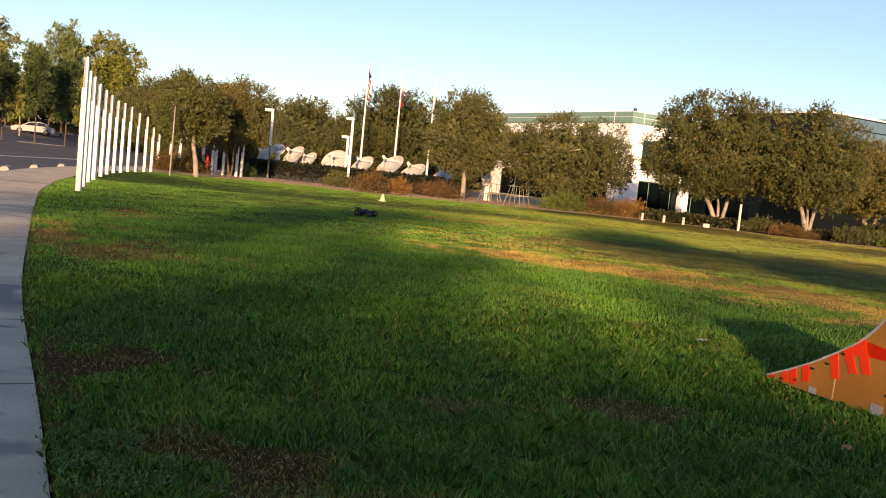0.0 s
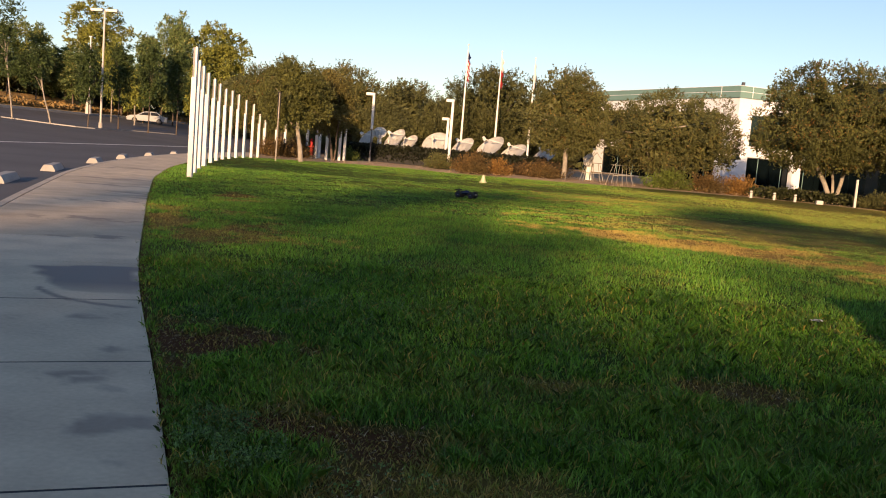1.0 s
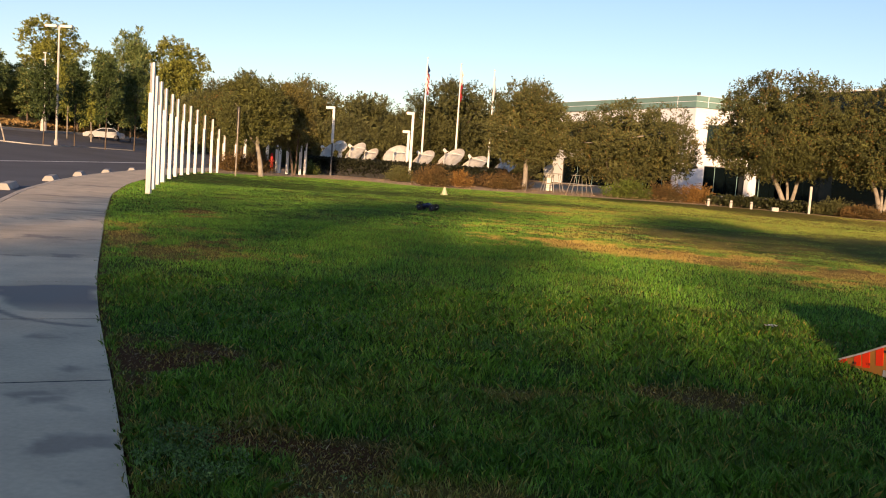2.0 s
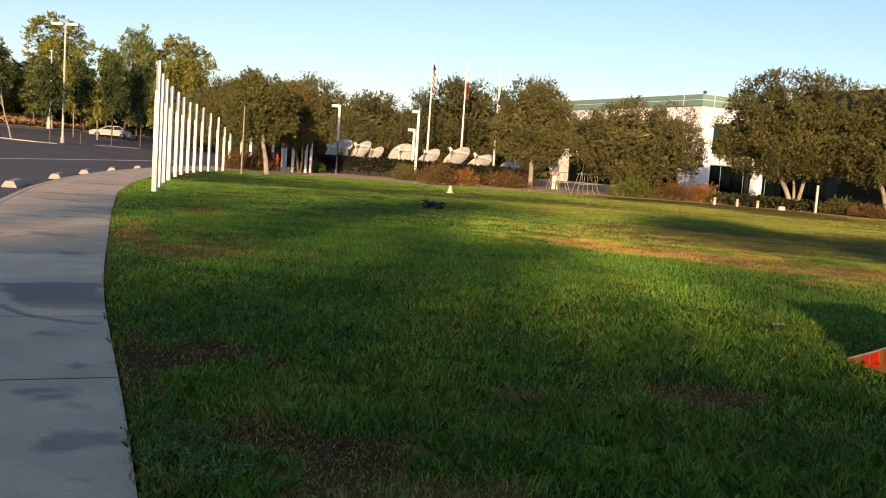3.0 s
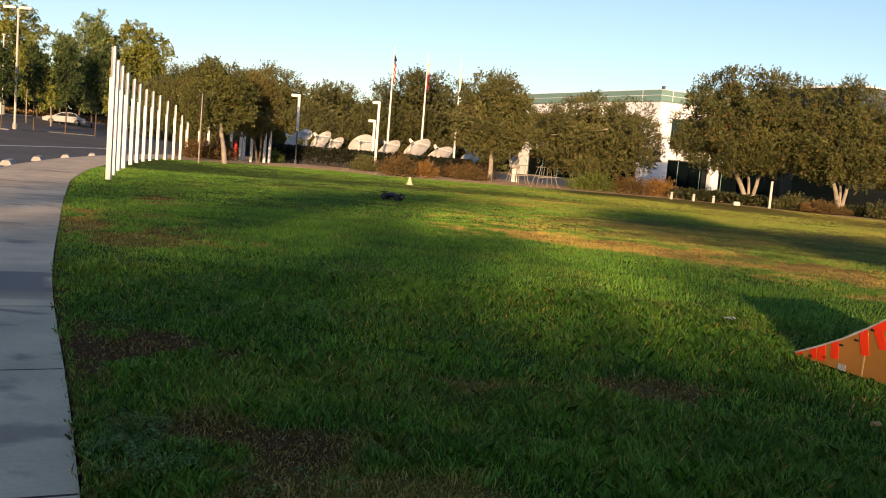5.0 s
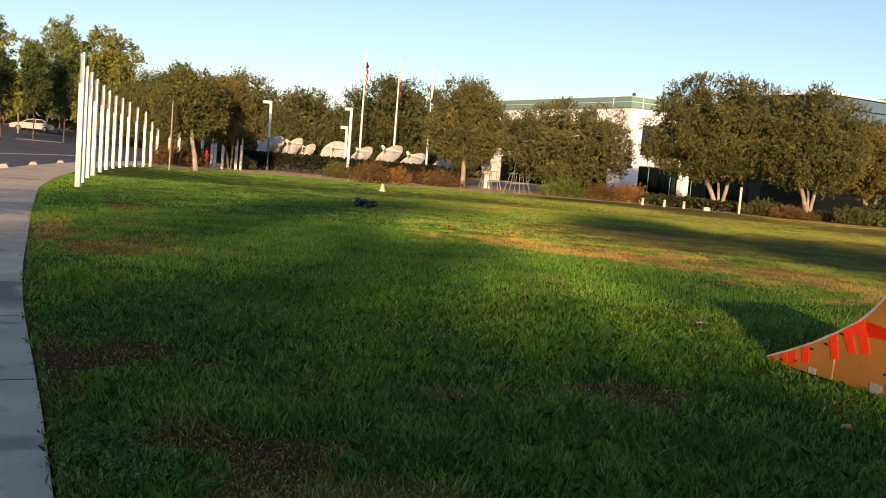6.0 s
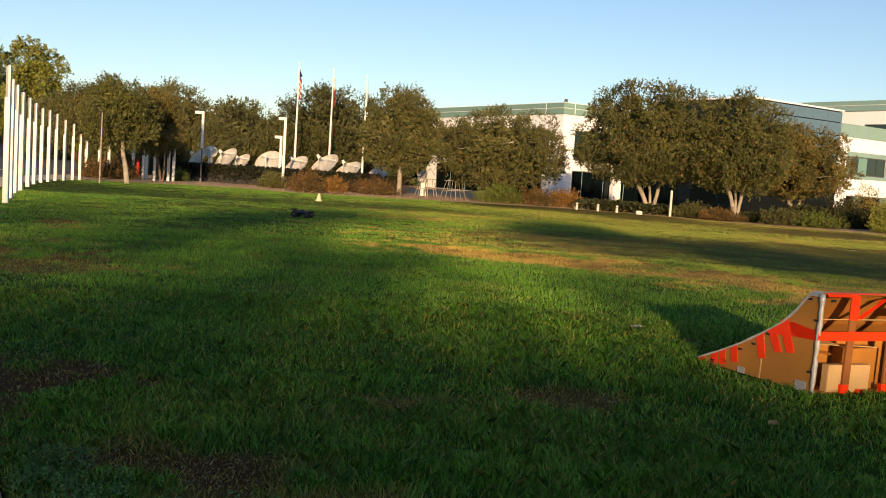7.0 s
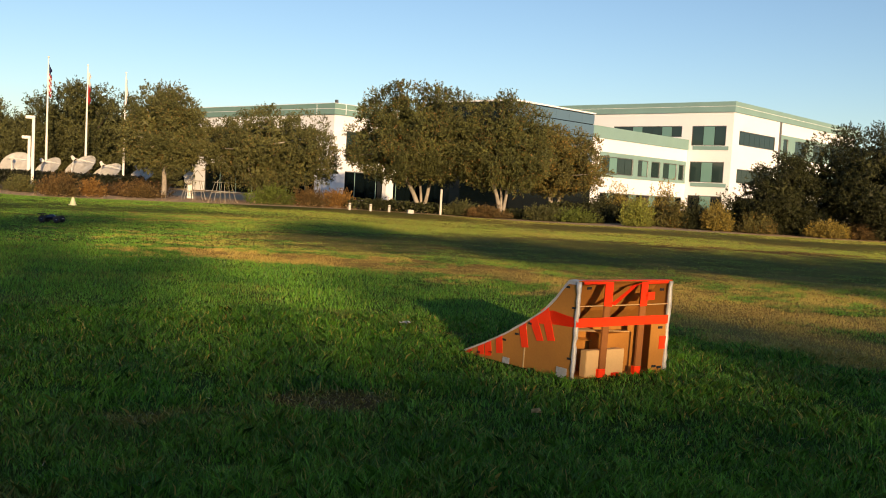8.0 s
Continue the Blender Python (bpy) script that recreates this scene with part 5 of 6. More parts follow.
# clipped hedge before the dishes; tree shade is in its dark leaf and core colours
root = thing("hedge", "long clipped hedge, coloured dark for shade, before the satellite dishes", "hedge")
rng = np.random.default_rng(90)
n = 26000
t = rng.random(n)
q = leaves(rng, np.array([[0.0, 0.0, 0.0]]), 0.12, n, 0.10)
cx, cy = -14.2 + t * 13.5, 60.2 - t * 2.5
q += np.stack((cx, cy + rng.uniform(-0.5, 0.5, n), 0.1 + 1.0 * rng.random(n) ** 0.5), 1)[:, None, :]
q[:, :, 2] = np.maximum(q[:, :, 2], 0.0)
quads("foliage", q, L_HEDGE, root)
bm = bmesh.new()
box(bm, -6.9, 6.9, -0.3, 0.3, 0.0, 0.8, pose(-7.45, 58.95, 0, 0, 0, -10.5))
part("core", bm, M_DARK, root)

# ---------------------------------------------------------------- small things at the lawn's far edge


def bollard(x, y, h, label="short white bollard light"):
    root = thing("bollard", label, "bollard", "bollards by the entrance", at=pose(x, y, 0))
    bm = bmesh.new()
    tube(bm, [(0, 0, -0.05), (0, 0, h * 0.72)], [0.072, 0.072], 12)
    part("post", bm, M_BOLLARD, root)
    bm = bmesh.new()
    tube(bm, [(0, 0, h * 0.72), (0, 0, h * 0.8)], [0.055, 0.055], 12)
    part("louvre", bm, M_STEEL, root)
    bm = bmesh.new()
    tube(bm, [(0, 0, h * 0.8), (0, 0, h * 0.95), (0, 0, h)], [0.072, 0.072, 0.04], 12)
    part("cap", bm, M_BOLLARD, root)


for x, y in ((9.99, 48.6), (11.05, 48.2), (12.0, 47.9)):
    bollard(x, y, 0.40)
root = thing("white_post", "slim white post standing at the lawn's edge", "post", at=pose(14.75, 47.5, 0))
bm = bmesh.new()
box(bm, -0.055, 0.055, -0.055, 0.055, -0.1, 1.38, bevel=0.01)
part("shaft", bm, M_BOLLARD, root)
root = thing("utility_box", "small pale utility box on the ground", "box", at=pose(13.1, 47.6, 0))
bm = bmesh.new()
box(bm, -0.16, 0.16, -0.14, 0.14, -0.05, 0.2, bevel=0.02)
part("cabinet", bm, M_BOLLARD, root)
root = thing("marker_cone", "small pale yellow marker cone on the grass", "cone", at=pose(-3.0, 38.5, 0))
bm = bmesh.new()
tube(bm, [(0, 0, 0), (0, 0, 0.03)], [0.17, 0.16], 14)
part("base", bm, M_CONE, root)
bm = bmesh.new()
tube(bm, [(0, 0, 0.03), (0, 0, 0.32)], [0.12, 0.04], 14)
part("body", bm, M_CONE, root)
root = thing("fire_hydrant", "red fire hydrant standpipe by the trees", "hydrant", at=pose(-17.6, 64.8, 0))
bm = bmesh.new()
tube(bm, [(0, 0, -0.05), (0, 0, 0.9), (0, 0, 0.98)], [0.10, 0.10, 0.06], 12)
part("barrel", bm, M_RED, root)
bm = bmesh.new()
tube(bm, [(0, 0, 0.98), (0, 0, 1.15)], [0.13, 0.07], 12)
part("bonnet", bm, M_RED, root)
bm = bmesh.new()
tube(bm, [(-0.19, 0, 0.6), (0.19, 0, 0.6)], [0.06, 0.06], 10)
part("outlet", bm, M_RED, root)

# ---------------------------------------------------------------- parked saloon on the far side of the car park


def saloon(x, y, turn):
    root = thing("parked_car", "silver four-door saloon parked beyond the drive", "car", at=pose(x, y, float(lot_z(x, y)) + 0.04, 0, 0, turn))
    Wd = 1.78
    low = [(-2.35, 0.35), (-2.33, 0.75), (-2.2, 0.9), (-1.55, 0.95), (1.1, 0.93), (1.9, 0.87), (2.22, 0.76), (2.35, 0.45), (2.3, 0.28), (-2.3, 0.28)]
    top = [(-1.75, 0.93), (-1.2, 1.36), (-0.8, 1.43), (0.1, 1.42), (0.45, 1.34), (1.25, 0.92)]

    def prism(prof, w0, w1, zsplit):
        bm = bmesh.new()
        a = [bm.verts.new((px, -(w1 if pz > zsplit else w0) / 2, pz)) for px, pz in prof]
        b = [bm.verts.new((px, (w1 if pz > zsplit else w0) / 2, pz)) for px, pz in prof]
        for k in range(len(prof)):
            bm.faces.new((a[k], a[(k + 1) % len(prof)], b[(k + 1) % len(prof)], b[k]))
        bm.faces.new(a[::-1])
        bm.faces.new(b)
        bmesh.ops.recalc_face_normals(bm, faces=bm.faces)
        return bm
    part("body", prism(low, Wd, Wd * 0.94, 0.8), M_CARPAINT, root)
    part("cabin", prism(top, Wd * 0.93, Wd * 0.74, 1.1), M_CARPAINT, root)
    for s in (-1, 1):
        for p in ([(-1.5, 0.97), (-1.1, 1.32), (-0.42, 1.34), (-0.42, 0.97)], [(-0.34, 0.97), (-0.34, 1.34), (0.3, 1.3), (0.95, 0.97)]):
            bm = bmesh.new()
            f = [bm.verts.new((px, s * (Wd * 0.465 - (pz - 0.93) * 0.36 + 0.012), pz)) for px, pz in p]
            bm.faces.new(f)
            part("side_window", bm, M_CARGLASS, root)
    for q in ([(-1.79, 0.95), (-1.25, 1.34)], [(1.29, 0.95), (0.5, 1.32)]):
        bm = bmesh.new()
        (xa, za), (xb, zb) = q
        o = 0.012 if xa > 0 else -0.012
        bm.faces.new([bm.verts.new(p) for p in ((xa + o, -0.7, za), (xa + o, 0.7, za), (xb + o, 0.6, zb), (xb + o, -0.6, zb))])
        part("windscreen", bm, M_CARGLASS, root)
    for wx in (-1.42, 1.42):
        for s in (-1, 1):
            bm = bmesh.new()
            tube(bm, [(wx, s * 0.70, 0.31), (wx, s * 0.905, 0.31)], [0.31, 0.31], 20)
            w = part("wheel", bm, M_BLACK, root)
            bm = bmesh.new()
            tube(bm, [(wx, s * 0.88, 0.31), (wx, s * 0.915, 0.31)], [0.2, 0.19], 16)
            part("rim", bm, M_RIM, w)
    for s in (-1, 1):
        bm = bmesh.new()
        box(bm, 2.2, 2.36, s * 0.55 - 0.2, s * 0.55 + 0.2, 0.56, 0.68, bevel=0.02)
        part("headlight", bm, M_CHROME, root)
        bm = bmesh.new()
        box(bm, -2.36, -2.25, s * 0.6 - 0.2, s * 0.6 + 0.2, 0.64, 0.78, bevel=0.02)
        part("tail_light", bm, M_RED, root)


saloon(-49.6, 107.0, 200)

# ---------------------------------------------------------------- cardboard jump ramp
RW, RL, RH = 0.985, 1.25, 0.75
ramp_at = Matrix(((0.965, -0.262, 0, 3.18), (0.262, 0.965, 0, 6.40), (0, 0, 1, 0), (0, 0, 0, 1)))
ramp = thing("jump_ramp", "home-made brown cardboard jump ramp bound with orange tape on the grass", "ramp", at=ramp_at)


def ramp_z(y):
    return float(np.interp(y, (0.0, 0.10, 0.14, 0.22, 0.35, 0.53, 0.75, 1.0, 1.25), (0.75, 0.745, 0.705, 0.605, 0.475, 0.36, 0.24, 0.12, 0.012)))


YR = [0.0, 0.05, 0.10, 0.12, 0.14, 0.18, 0.22, 0.28, 0.35, 0.44, 0.53, 0.64, 0.75, 0.87, 1.0, 1.13, 1.25]


def strip_on_side(x, y0, y1, z0, z1, lean=0.0, t=0.004):
    """A tape strip on a side panel: y along the ramp, z up; lean shifts its lower end."""
    bm = bmesh.new()
    a = [(x, y0, z1), (x, y1, z1 - (y1 - y0) * 0.7), (x, y1 + lean, z0), (x, y0 + lean, z0 + 0.012)]
    f = [bm.verts.new(p) for p in a]
    g = [bm.verts.new((p[0] - t, p[1], p[2])) for p in a]
    bm.faces.new(f)
    bm.faces.new(g[::-1])
    for k in range(4):
        bm.faces.new((f[k], g[k], g[(k + 1) % 4], f[(k + 1) % 4]))
    bmesh.ops.recalc_face_normals(bm, faces=bm.faces)
    return bm


for x0, x1 in ((0.0, 0.008), (RW - 0.008, RW)):
    bm = bmesh.new()
    pa = [bm.verts.new((x0, y, ramp_z(y))) for y in YR] + [bm.verts.new((x0, RL, 0.0)), bm.verts.new((x0, 0.0, 0.0))]
    pb = [bm.verts.new((x1, y, ramp_z(y))) for y in YR] + [bm.verts.new((x1, RL, 0.0)), bm.verts.new((x1, 0.0, 0.0))]
    bm.faces.new(pa)
    bm.faces.new(pb[::-1])
    for k in range(len(pa)):
        bm.faces.new((pa[k], pb[k], pb[(k + 1) % len(pa)], pa[(k + 1) % len(pa)]))
    bmesh.ops.recalc_face_normals(bm, faces=bm.faces)
    part("side_panel", bm, M_CARD, ramp)
bm = bmesh.new()
rows = [[bm.verts.new((x, y, ramp_z(y) + dz)) for x, dz in ((0.0, 0.001), (RW, 0.001), (RW, 0.010), (0.0, 0.010))] for y in YR]
for a, b in zip(rows, rows[1:]):
    for k in range(4):
        bm.faces.new((a[k], a[(k + 1) % 4], b[(k + 1) % 4], b[k]))
bm.faces.new(rows[0])
bm.faces.new(rows[-1][::-1])
bmesh.ops.recalc_face_normals(bm, faces=bm.faces)
part("deck", bm, M_CARD, ramp)
for x in (0.31, 0.69):
    bm = bmesh.new()
    box(bm, x - 0.032, x + 0.032, 0.0, 0.018, 0.0, 0.73, bevel=0.002)
    part("lath", bm, M_WOOD, ramp, "dark brown upright lath")
bm = bmesh.new()
box(bm, 0.012, RW - 0.012, 0.26, 0.266, 0.0, 0.395)
part("back_panel", bm, M_CARD, ramp)
bm = bmesh.new()
box(bm, 0.01, RW - 0.01, 0.02, 0.3, 0.0, 0.008)
part("floor_sheet", bm, M_CARD, ramp)
bm = bmesh.new()
box(bm, 0.80, RW - 0.004, 0.0, 0.006, 0.0, 0.40)
part("front_panel", bm, M_CARD, ramp)
for x0, x1, y0, y1, h in ((0.155, 0.55, 0.021, 0.085, 0.215), (0.40, 0.72, 0.12, 0.25, 0.325)):
    bm = bmesh.new()
    box(bm, x0, x1, y0, y1, 0.008, h, bevel=0.004)
    part("inner_box", bm, M_CARD_L if x0 < 0.3 else M_CARD, ramp, "pale cardboard box" if x0 < 0.3 else "")
bm = bmesh.new()
box(bm, 0.02, 0.5, 0.0, 0.22, 0.0, 0.006, pose(0.2, 0.2, 0.27, 18, 6, 4))
part("flap", bm, M_CARD, ramp)
for z in (0.565,):
    bm = bmesh.new()
    box(bm, 0.01, RW - 0.01, -0.002, 0.004, z - 0.003, z + 0.003)
    part("edge_strip", bm, M_CARD_L, ramp, "pale torn cardboard edge")
for x0, x1, z, tilt in ((0.03, 0.26, 0.385, 8), (0.36, 0.62, 0.37, -6)):
    bm = bmesh.new()
    box(bm, x0, x1, -0.10, 0.10, -0.003, 0.003, pose(0, 0.15, z, tilt, 3, 0))
    part("flap", bm, M_CARD_L, ramp, "open pale cardboard flap")
bm = bmesh.new()
box(bm, 0.0, 0.05, RL - 0.02, RL + 0.07, 0.004, 0.012)
part("tip_strip", bm, M_BLACK, ramp, "black strip at the thin end")
# tapes: cross band, top band, corner bands, side strips
bm = bmesh.new()
box(bm, -0.006, RW + 0.004, -0.010, -0.005, 0.405, 0.475)
part("tape_band", bm, M_TAPE, ramp, "wide orange tape band")
bm = bmesh.new()
box(bm, 0.03, RW + 0.002, -0.008, 0.05, RH + 0.006, RH + 0.012)
part("tape_band", bm, M_TAPE, ramp)
for x0, x1, z0, z1 in ((0.04, 0.26, 0.732, 0.752), (0.26, 0.345, 0.56, 0.752), (0.645, 0.72, 0.555, 0.752), (0.70, 0.80, 0.60, 0.665), (0.72, 0.945, 0.732, 0.752)):
    bm = bmesh.new()
    box(bm, x0, x1, -0.010, -0.005, z0, z1, bevel=0.0015)
    part("tape_strip", bm, M_TAPE, ramp)
for (xa, za), (xb, zb), w in (((0.33, 0.585), (0.57, 0.735), 0.04), ((0.50, 0.72), (0.64, 0.745), 0.03)):
    bm = bmesh.new()
    f = [bm.verts.new(p) for p in ((xa, -0.0115, za), (xa + w, -0.0115, za - w * 0.4), (xb + w, -0.0115, zb), (xb - w * 0.2, -0.0115, zb))]
    bm.faces.new(f)
    bmesh.ops.solidify(bm, geom=bm.faces[:], thickness=0.002)
    part("tape_strip", bm, M_TAPE, ramp)
for x in (0.30, 0.68, 0.46):
    bm = bmesh.new()
    box(bm, x - 0.035, x + 0.035, -0.006, 0.03, 0.004, 0.07 if x != 0.46 else 0.03, bevel=0.002)
    part("tape_patch", bm, M_TAPE, ramp)
bm = bmesh.new()
box(bm, 0.90, 0.97, -0.007, -0.002, 0.20, 0.30)
part("tape_patch", bm, M_TAPE, ramp)
for y0, y1, z0 in ((0.30, 0.375, 0.26), (0.42, 0.49, 0.24), (0.53, 0.60, 0.16), (0.79, 0.86, 0.065), (0.92, 0.99, 0.02), (1.01, 1.075, 0.015), (1.16, 1.235, 0.004)):
    part("tape_strip", strip_on_side(-0.001, y0, y1, z0, ramp_z(y0) + 0.008, -0.10 if y0 < 0.5 else -0.05 if y0 < 0.6 else -0.02), M_TAPE, ramp)
bm = bmesh.new()
f = [bm.verts.new(p) for p in ((-0.004, -0.004, 0.475), (-0.004, -0.004, 0.405), (-0.004, 0.2, 0.395), (-0.004, 0.37, 0.375), (-0.004, 0.455, 0.405), (-0.004, 0.36, 0.475), (-0.004, 0.24, 0.50), (-0.004, 0.12, 0.485))]
bm.faces.new(f)
bmesh.ops.solidify(bm, geom=bm.faces[:], thickness=0.003)
part("tape_band", bm, M_TAPE, ramp)
for x in (0.004, RW - 0.004):
    bm = bmesh.new()
    tr = random.Random(int(x * 100))
    tube(bm, [(x + tr.uniform(-0.004, 0.004), 0.002 + tr.uniform(-0.004, 0.003), 0.75 * k / 16) for k in range(17)], [0.0165 + tr.uniform(-0.003, 0.005) for k in range(17)], 6)
    part("corner_tape", bm, M_SILVER, ramp, "crumpled silver corner tape", True)
bm = bmesh.new()
prev = None
for y in [0.0] + YR[1:]:
    ring = [bm.verts.new(p) for p in ((-0.006, y, ramp_z(y) - (0.02 if y < 0.3 else 0.004)), (-0.006, y, ramp_z(y) + 0.012), (0.05, y, ramp_z(y) + 0.014), (0.05, y, ramp_z(y) + 0.010))]
    if prev:
        for k in range(3):
            bm.faces.new((prev[k], prev[k + 1], ring[k + 1], ring[k]))
    prev = ring
part("edge_tape", bm, M_SILVER, ramp, "silver tape along the curved edge")
for y0, y1, z0, z1 in ((0.05, 0.16, 0.0, 0.08), (0.68, 0.76, 0.0, 0.05)):
    bm = bmesh.new()
    box(bm, -0.007, -0.001, y0, y1, z0, z1, bevel=0.002)
    part("tape_patch", bm, M_SILVER, ramp)
bm = bmesh.new()
box(bm, -0.003, 0.0, 0.515, 0.527, 0.0, 0.33)
part("seam", bm, M_CARD_L, ramp, "pale seam of the cardboard")
for y, z in ((0.11, 0.70), (0.03, 0.55), (0.04, 0.16), (0.62, 0.26), (0.48, 0.36), (0.76, 0.19), (0.92, 0.06), (1.06, 0.035), (0.1, 0.01)):
    bm = bmesh.new()
    box(bm, -0.005, -0.001, y - 0.02, y + 0.02, z - 0.008, z + 0.008)
    part("black_mark", bm, M_BLACK, ramp)
for x, z in ((0.10, 0.70), (0.88, 0.68), (0.90, 0.37), (0.86, 0.06), (0.92, 0.05)):
    bm = bmesh.new()
    box(bm, x - 0.022, x + 0.022, -0.006, -0.001, z - 0.010, z + 0.010)
    part("black_mark", bm, M_BLACK, ramp)

for ob in ramp.children:
    for v in ob.data.vertices:
        k = max(0.0, v.co.x / RW) * max(0.0, v.co.z / RH)
        v.co.x -= 0.12 * v.co.y
        v.co.x += 0.02 * k + 0.03 * v.co.z * (1 - max(0.0, min(1.0, v.co.x / RW)))
        v.co.z += 0.006 * math.sin(9 * v.co.x + 4 * v.co.y) * (v.co.z > 0.3)

# ---------------------------------------------------------------- model truck on the lawn
truck = thing("model_truck", "dark blue radio-controlled truck with black knobbly tyres and rear wing", "model car", at=pose(-2.4, 25.2, 0.03, 0, 0, -14))


def lathe(bm, prof, axis_at, sides=20):
    """Turn a profile (radius, across) round an axis along y."""
    cx, cz = axis_at
    rings = [[bm.verts.new((cx + r * math.cos(t), y, cz + r * math.sin(t))) for t in (2 * math.pi * k / sides for k in range(sides))] for r, y in prof]
    for a, b in zip(rings, rings[1:]):
        for k in range(sides):
            bm.faces.new((a[k], a[(k + 1) % sides], b[(k + 1) % sides], b[k]))
    bm.faces.new(rings[0])
    bm.faces.new(rings[-1][::-1])
    bmesh.ops.recalc_face_normals(bm, faces=bm.faces)


for wx in (-0.18, 0.18):
    for s in (-1, 1):
        bm = bmesh.new()
        c = s * 0.165
        lathe(bm, [(0.05, c - 0.045), (0.075, c - 0.045), (0.085, c - 0.03), (0.087, c), (0.085, c + 0.03), (0.075, c + 0.045), (0.05, c + 0.045)], (wx, 0.085))
        for k in range(18):
            t = 2 * math.pi * k / 18
            for e in (-0.022, 0.022):
                box(bm, -0.007, 0.007, c + e - 0.016, c + e + 0.016, 0.08, 0.093, pose(wx, 0, 0.085) @ pose(0, 0, 0, 0, math.degrees(t) + (10 if e > 0 else 0), 0))
        w = part("wheel", bm, M_BLACK, truck)
        bm = bmesh.new()
        lathe(bm, [(0.012, c + s * 0.049), (0.045, c + s * 0.047), (0.05, c + s * 0.03)], (wx, 0.085))
        part("rim", bm, M_SHELL, w)
        bm = bmesh.new()
        tube(bm, [(wx, c + s * 0.046, 0.085), (wx, c + s * 0.056, 0.085)], [0.011, 0.009], 8)
        part("hub_nut", bm, M_CHROME, w)
        bm = bmesh.new()
        tube(bm, [(wx, s * 0.04, 0.075), (wx, s * 0.13, 0.085)], [0.012, 0.01], 6)
        part("suspension_arm", bm, M_STEEL, truck)
bm = bmesh.new()
box(bm, -0.27, 0.27, -0.06, 0.06, 0.06, 0.09, bevel=0.01)
part("chassis", bm, M_BLACK, truck)
bm = bmesh.new()
prof = [(-0.25, 0.10, 0.07), (-0.22, 0.14, 0.085), (-0.10, 0.165, 0.09), (-0.04, 0.20, 0.065), (0.03, 0.20, 0.06), (0.10, 0.155, 0.08), (0.20, 0.13, 0.085), (0.28, 0.10, 0.07)]
rings = [[bm.verts.new(p) for p in ((x, -w, 0.09), (x, -w * 0.95, z - 0.02), (x, -w * 0.6, z), (x, w * 0.6, z), (x, w * 0.95, z - 0.02), (x, w, 0.09))] for x, z, w in prof]
for a, b in zip(rings, rings[1:]):
    for k in range(6):
        bm.faces.new((a[k], a[(k + 1) % 6], b[(k + 1) % 6], b[k]))
bm.faces.new(rings[0])
bm.faces.new(rings[-1][::-1])
bmesh.ops.recalc_face_normals(bm, faces=bm.faces)
shell = part("body_shell", bm, M_SHELL, truck, smooth=True)
for s in (-1, 1):
    bm = bmesh.new()
    box(bm, 0.262, 0.284, s * 0.045 - 0.018, s * 0.045 + 0.018, 0.092, 0.112, bevel=0.003)
    part("headlight", bm, M_CHROME, shell)
bm = bmesh.new()
box(bm, -0.30, -0.20, -0.15, 0.15, 0.205, 0.213, bevel=0.003)
for s in (-1, 1):
    box(bm, -0.30, -0.20, s * 0.15 - 0.004, s * 0.15 + 0.004, 0.19, 0.228, bevel=0.002)
wing_ob = part("rear_wing", bm, M_BLACK, truck)
for s in (-1, 1):
    bm = bmesh.new()
    box(bm, -0.265, -0.245, s * 0.05 - 0.014, s * 0.05 + 0.014, 0.095, 0.113, bevel=0.003)
    part("tail_light", bm, M_RED, shell)
for s in (-1, 1):
    bm = bmesh.new()
    box(bm, -0.25, -0.22, s * 0.05 - 0.005, s * 0.05 + 0.005, 0.12, 0.206)
    part("wing_strut", bm, M_BLACK, wing_ob)

# ---------------------------------------------------------------- unseen trees added behind to shade the near lawn
TAN = math.tan(radians(SUN_UP))
BACK = 62.0
# belt height follows the wanted shade edge, with a dip for the sunlit ramp
shade_x = (-60, -8, -7, -5.5, -4, -2.5, -1, 0.3, 1.65, 2.5, 2.7, 4.9, 5.1, 6.3, 8, 12, 60)
shade_y = (6.0, 6.0, 5.6, 5.6, 5.6, 5.2, 4.8, 5.4, 6.0, 6.3, 5.1, 5.0, 8.4, 8.0, 6.9, 6.2, 6.0)
screen = thing("tree_belt", "unseen ragged tree belt added behind the lawn for shade", "trees")
rng = np.random.default_rng(101)


def belt_top(x):
    return (BACK + np.interp(x, shade_x, shade_y)) * TAN


for n, lo, hi, power in ((6500, -0.9, 1.2, 1.5), (12000, -4.0, -0.5, 1.0)):
    hx = rng.uniform(-60, 60, n)
    q = leaves(rng, np.array([[0.0, 0.0, 0.0]]), 0.1, n, 0.42, 1.4)
    gap = np.where((hx > 2.3) & (hx < 5.0), 0.12, np.where((hx > 5) | (hx < -6.5), 0.3, np.where(hx > -1, 0.22, 0.45)))
    q += np.stack((hx, -BACK + rng.uniform(-1.0, 1.0, n), belt_top(hx) + gap * (lo + (hi - lo) * rng.random(n) ** power)), 1)[:, None, :]
    quads("foliage", q, L_DARK, screen)
# sparse loose leaves, added only to thin the sunlight on the lawn
n = 660
hx = 2.75 - 9.25 * rng.random(n) ** 1.15
hx = np.where((hx > 0.3) & (rng.random(n) < (hx - 0.3) * 0.6 + 0.2), rng.uniform(-6.5, 0.3, n), hx)
q = leaves(rng, np.array([[0.0, 0.0, 0.0]]), 0.1, n, 0.3, 1.4)
q += np.stack((hx, -BACK + rng.uniform(-1.0, 1.0, n), belt_top(hx) + 2.05 * rng.random(n) ** 0.85), 1)[:, None, :]
high = leaves(rng, np.array([[0.0, 0.0, 0.0]]), 0.1, 70, 0.3, 1.4)
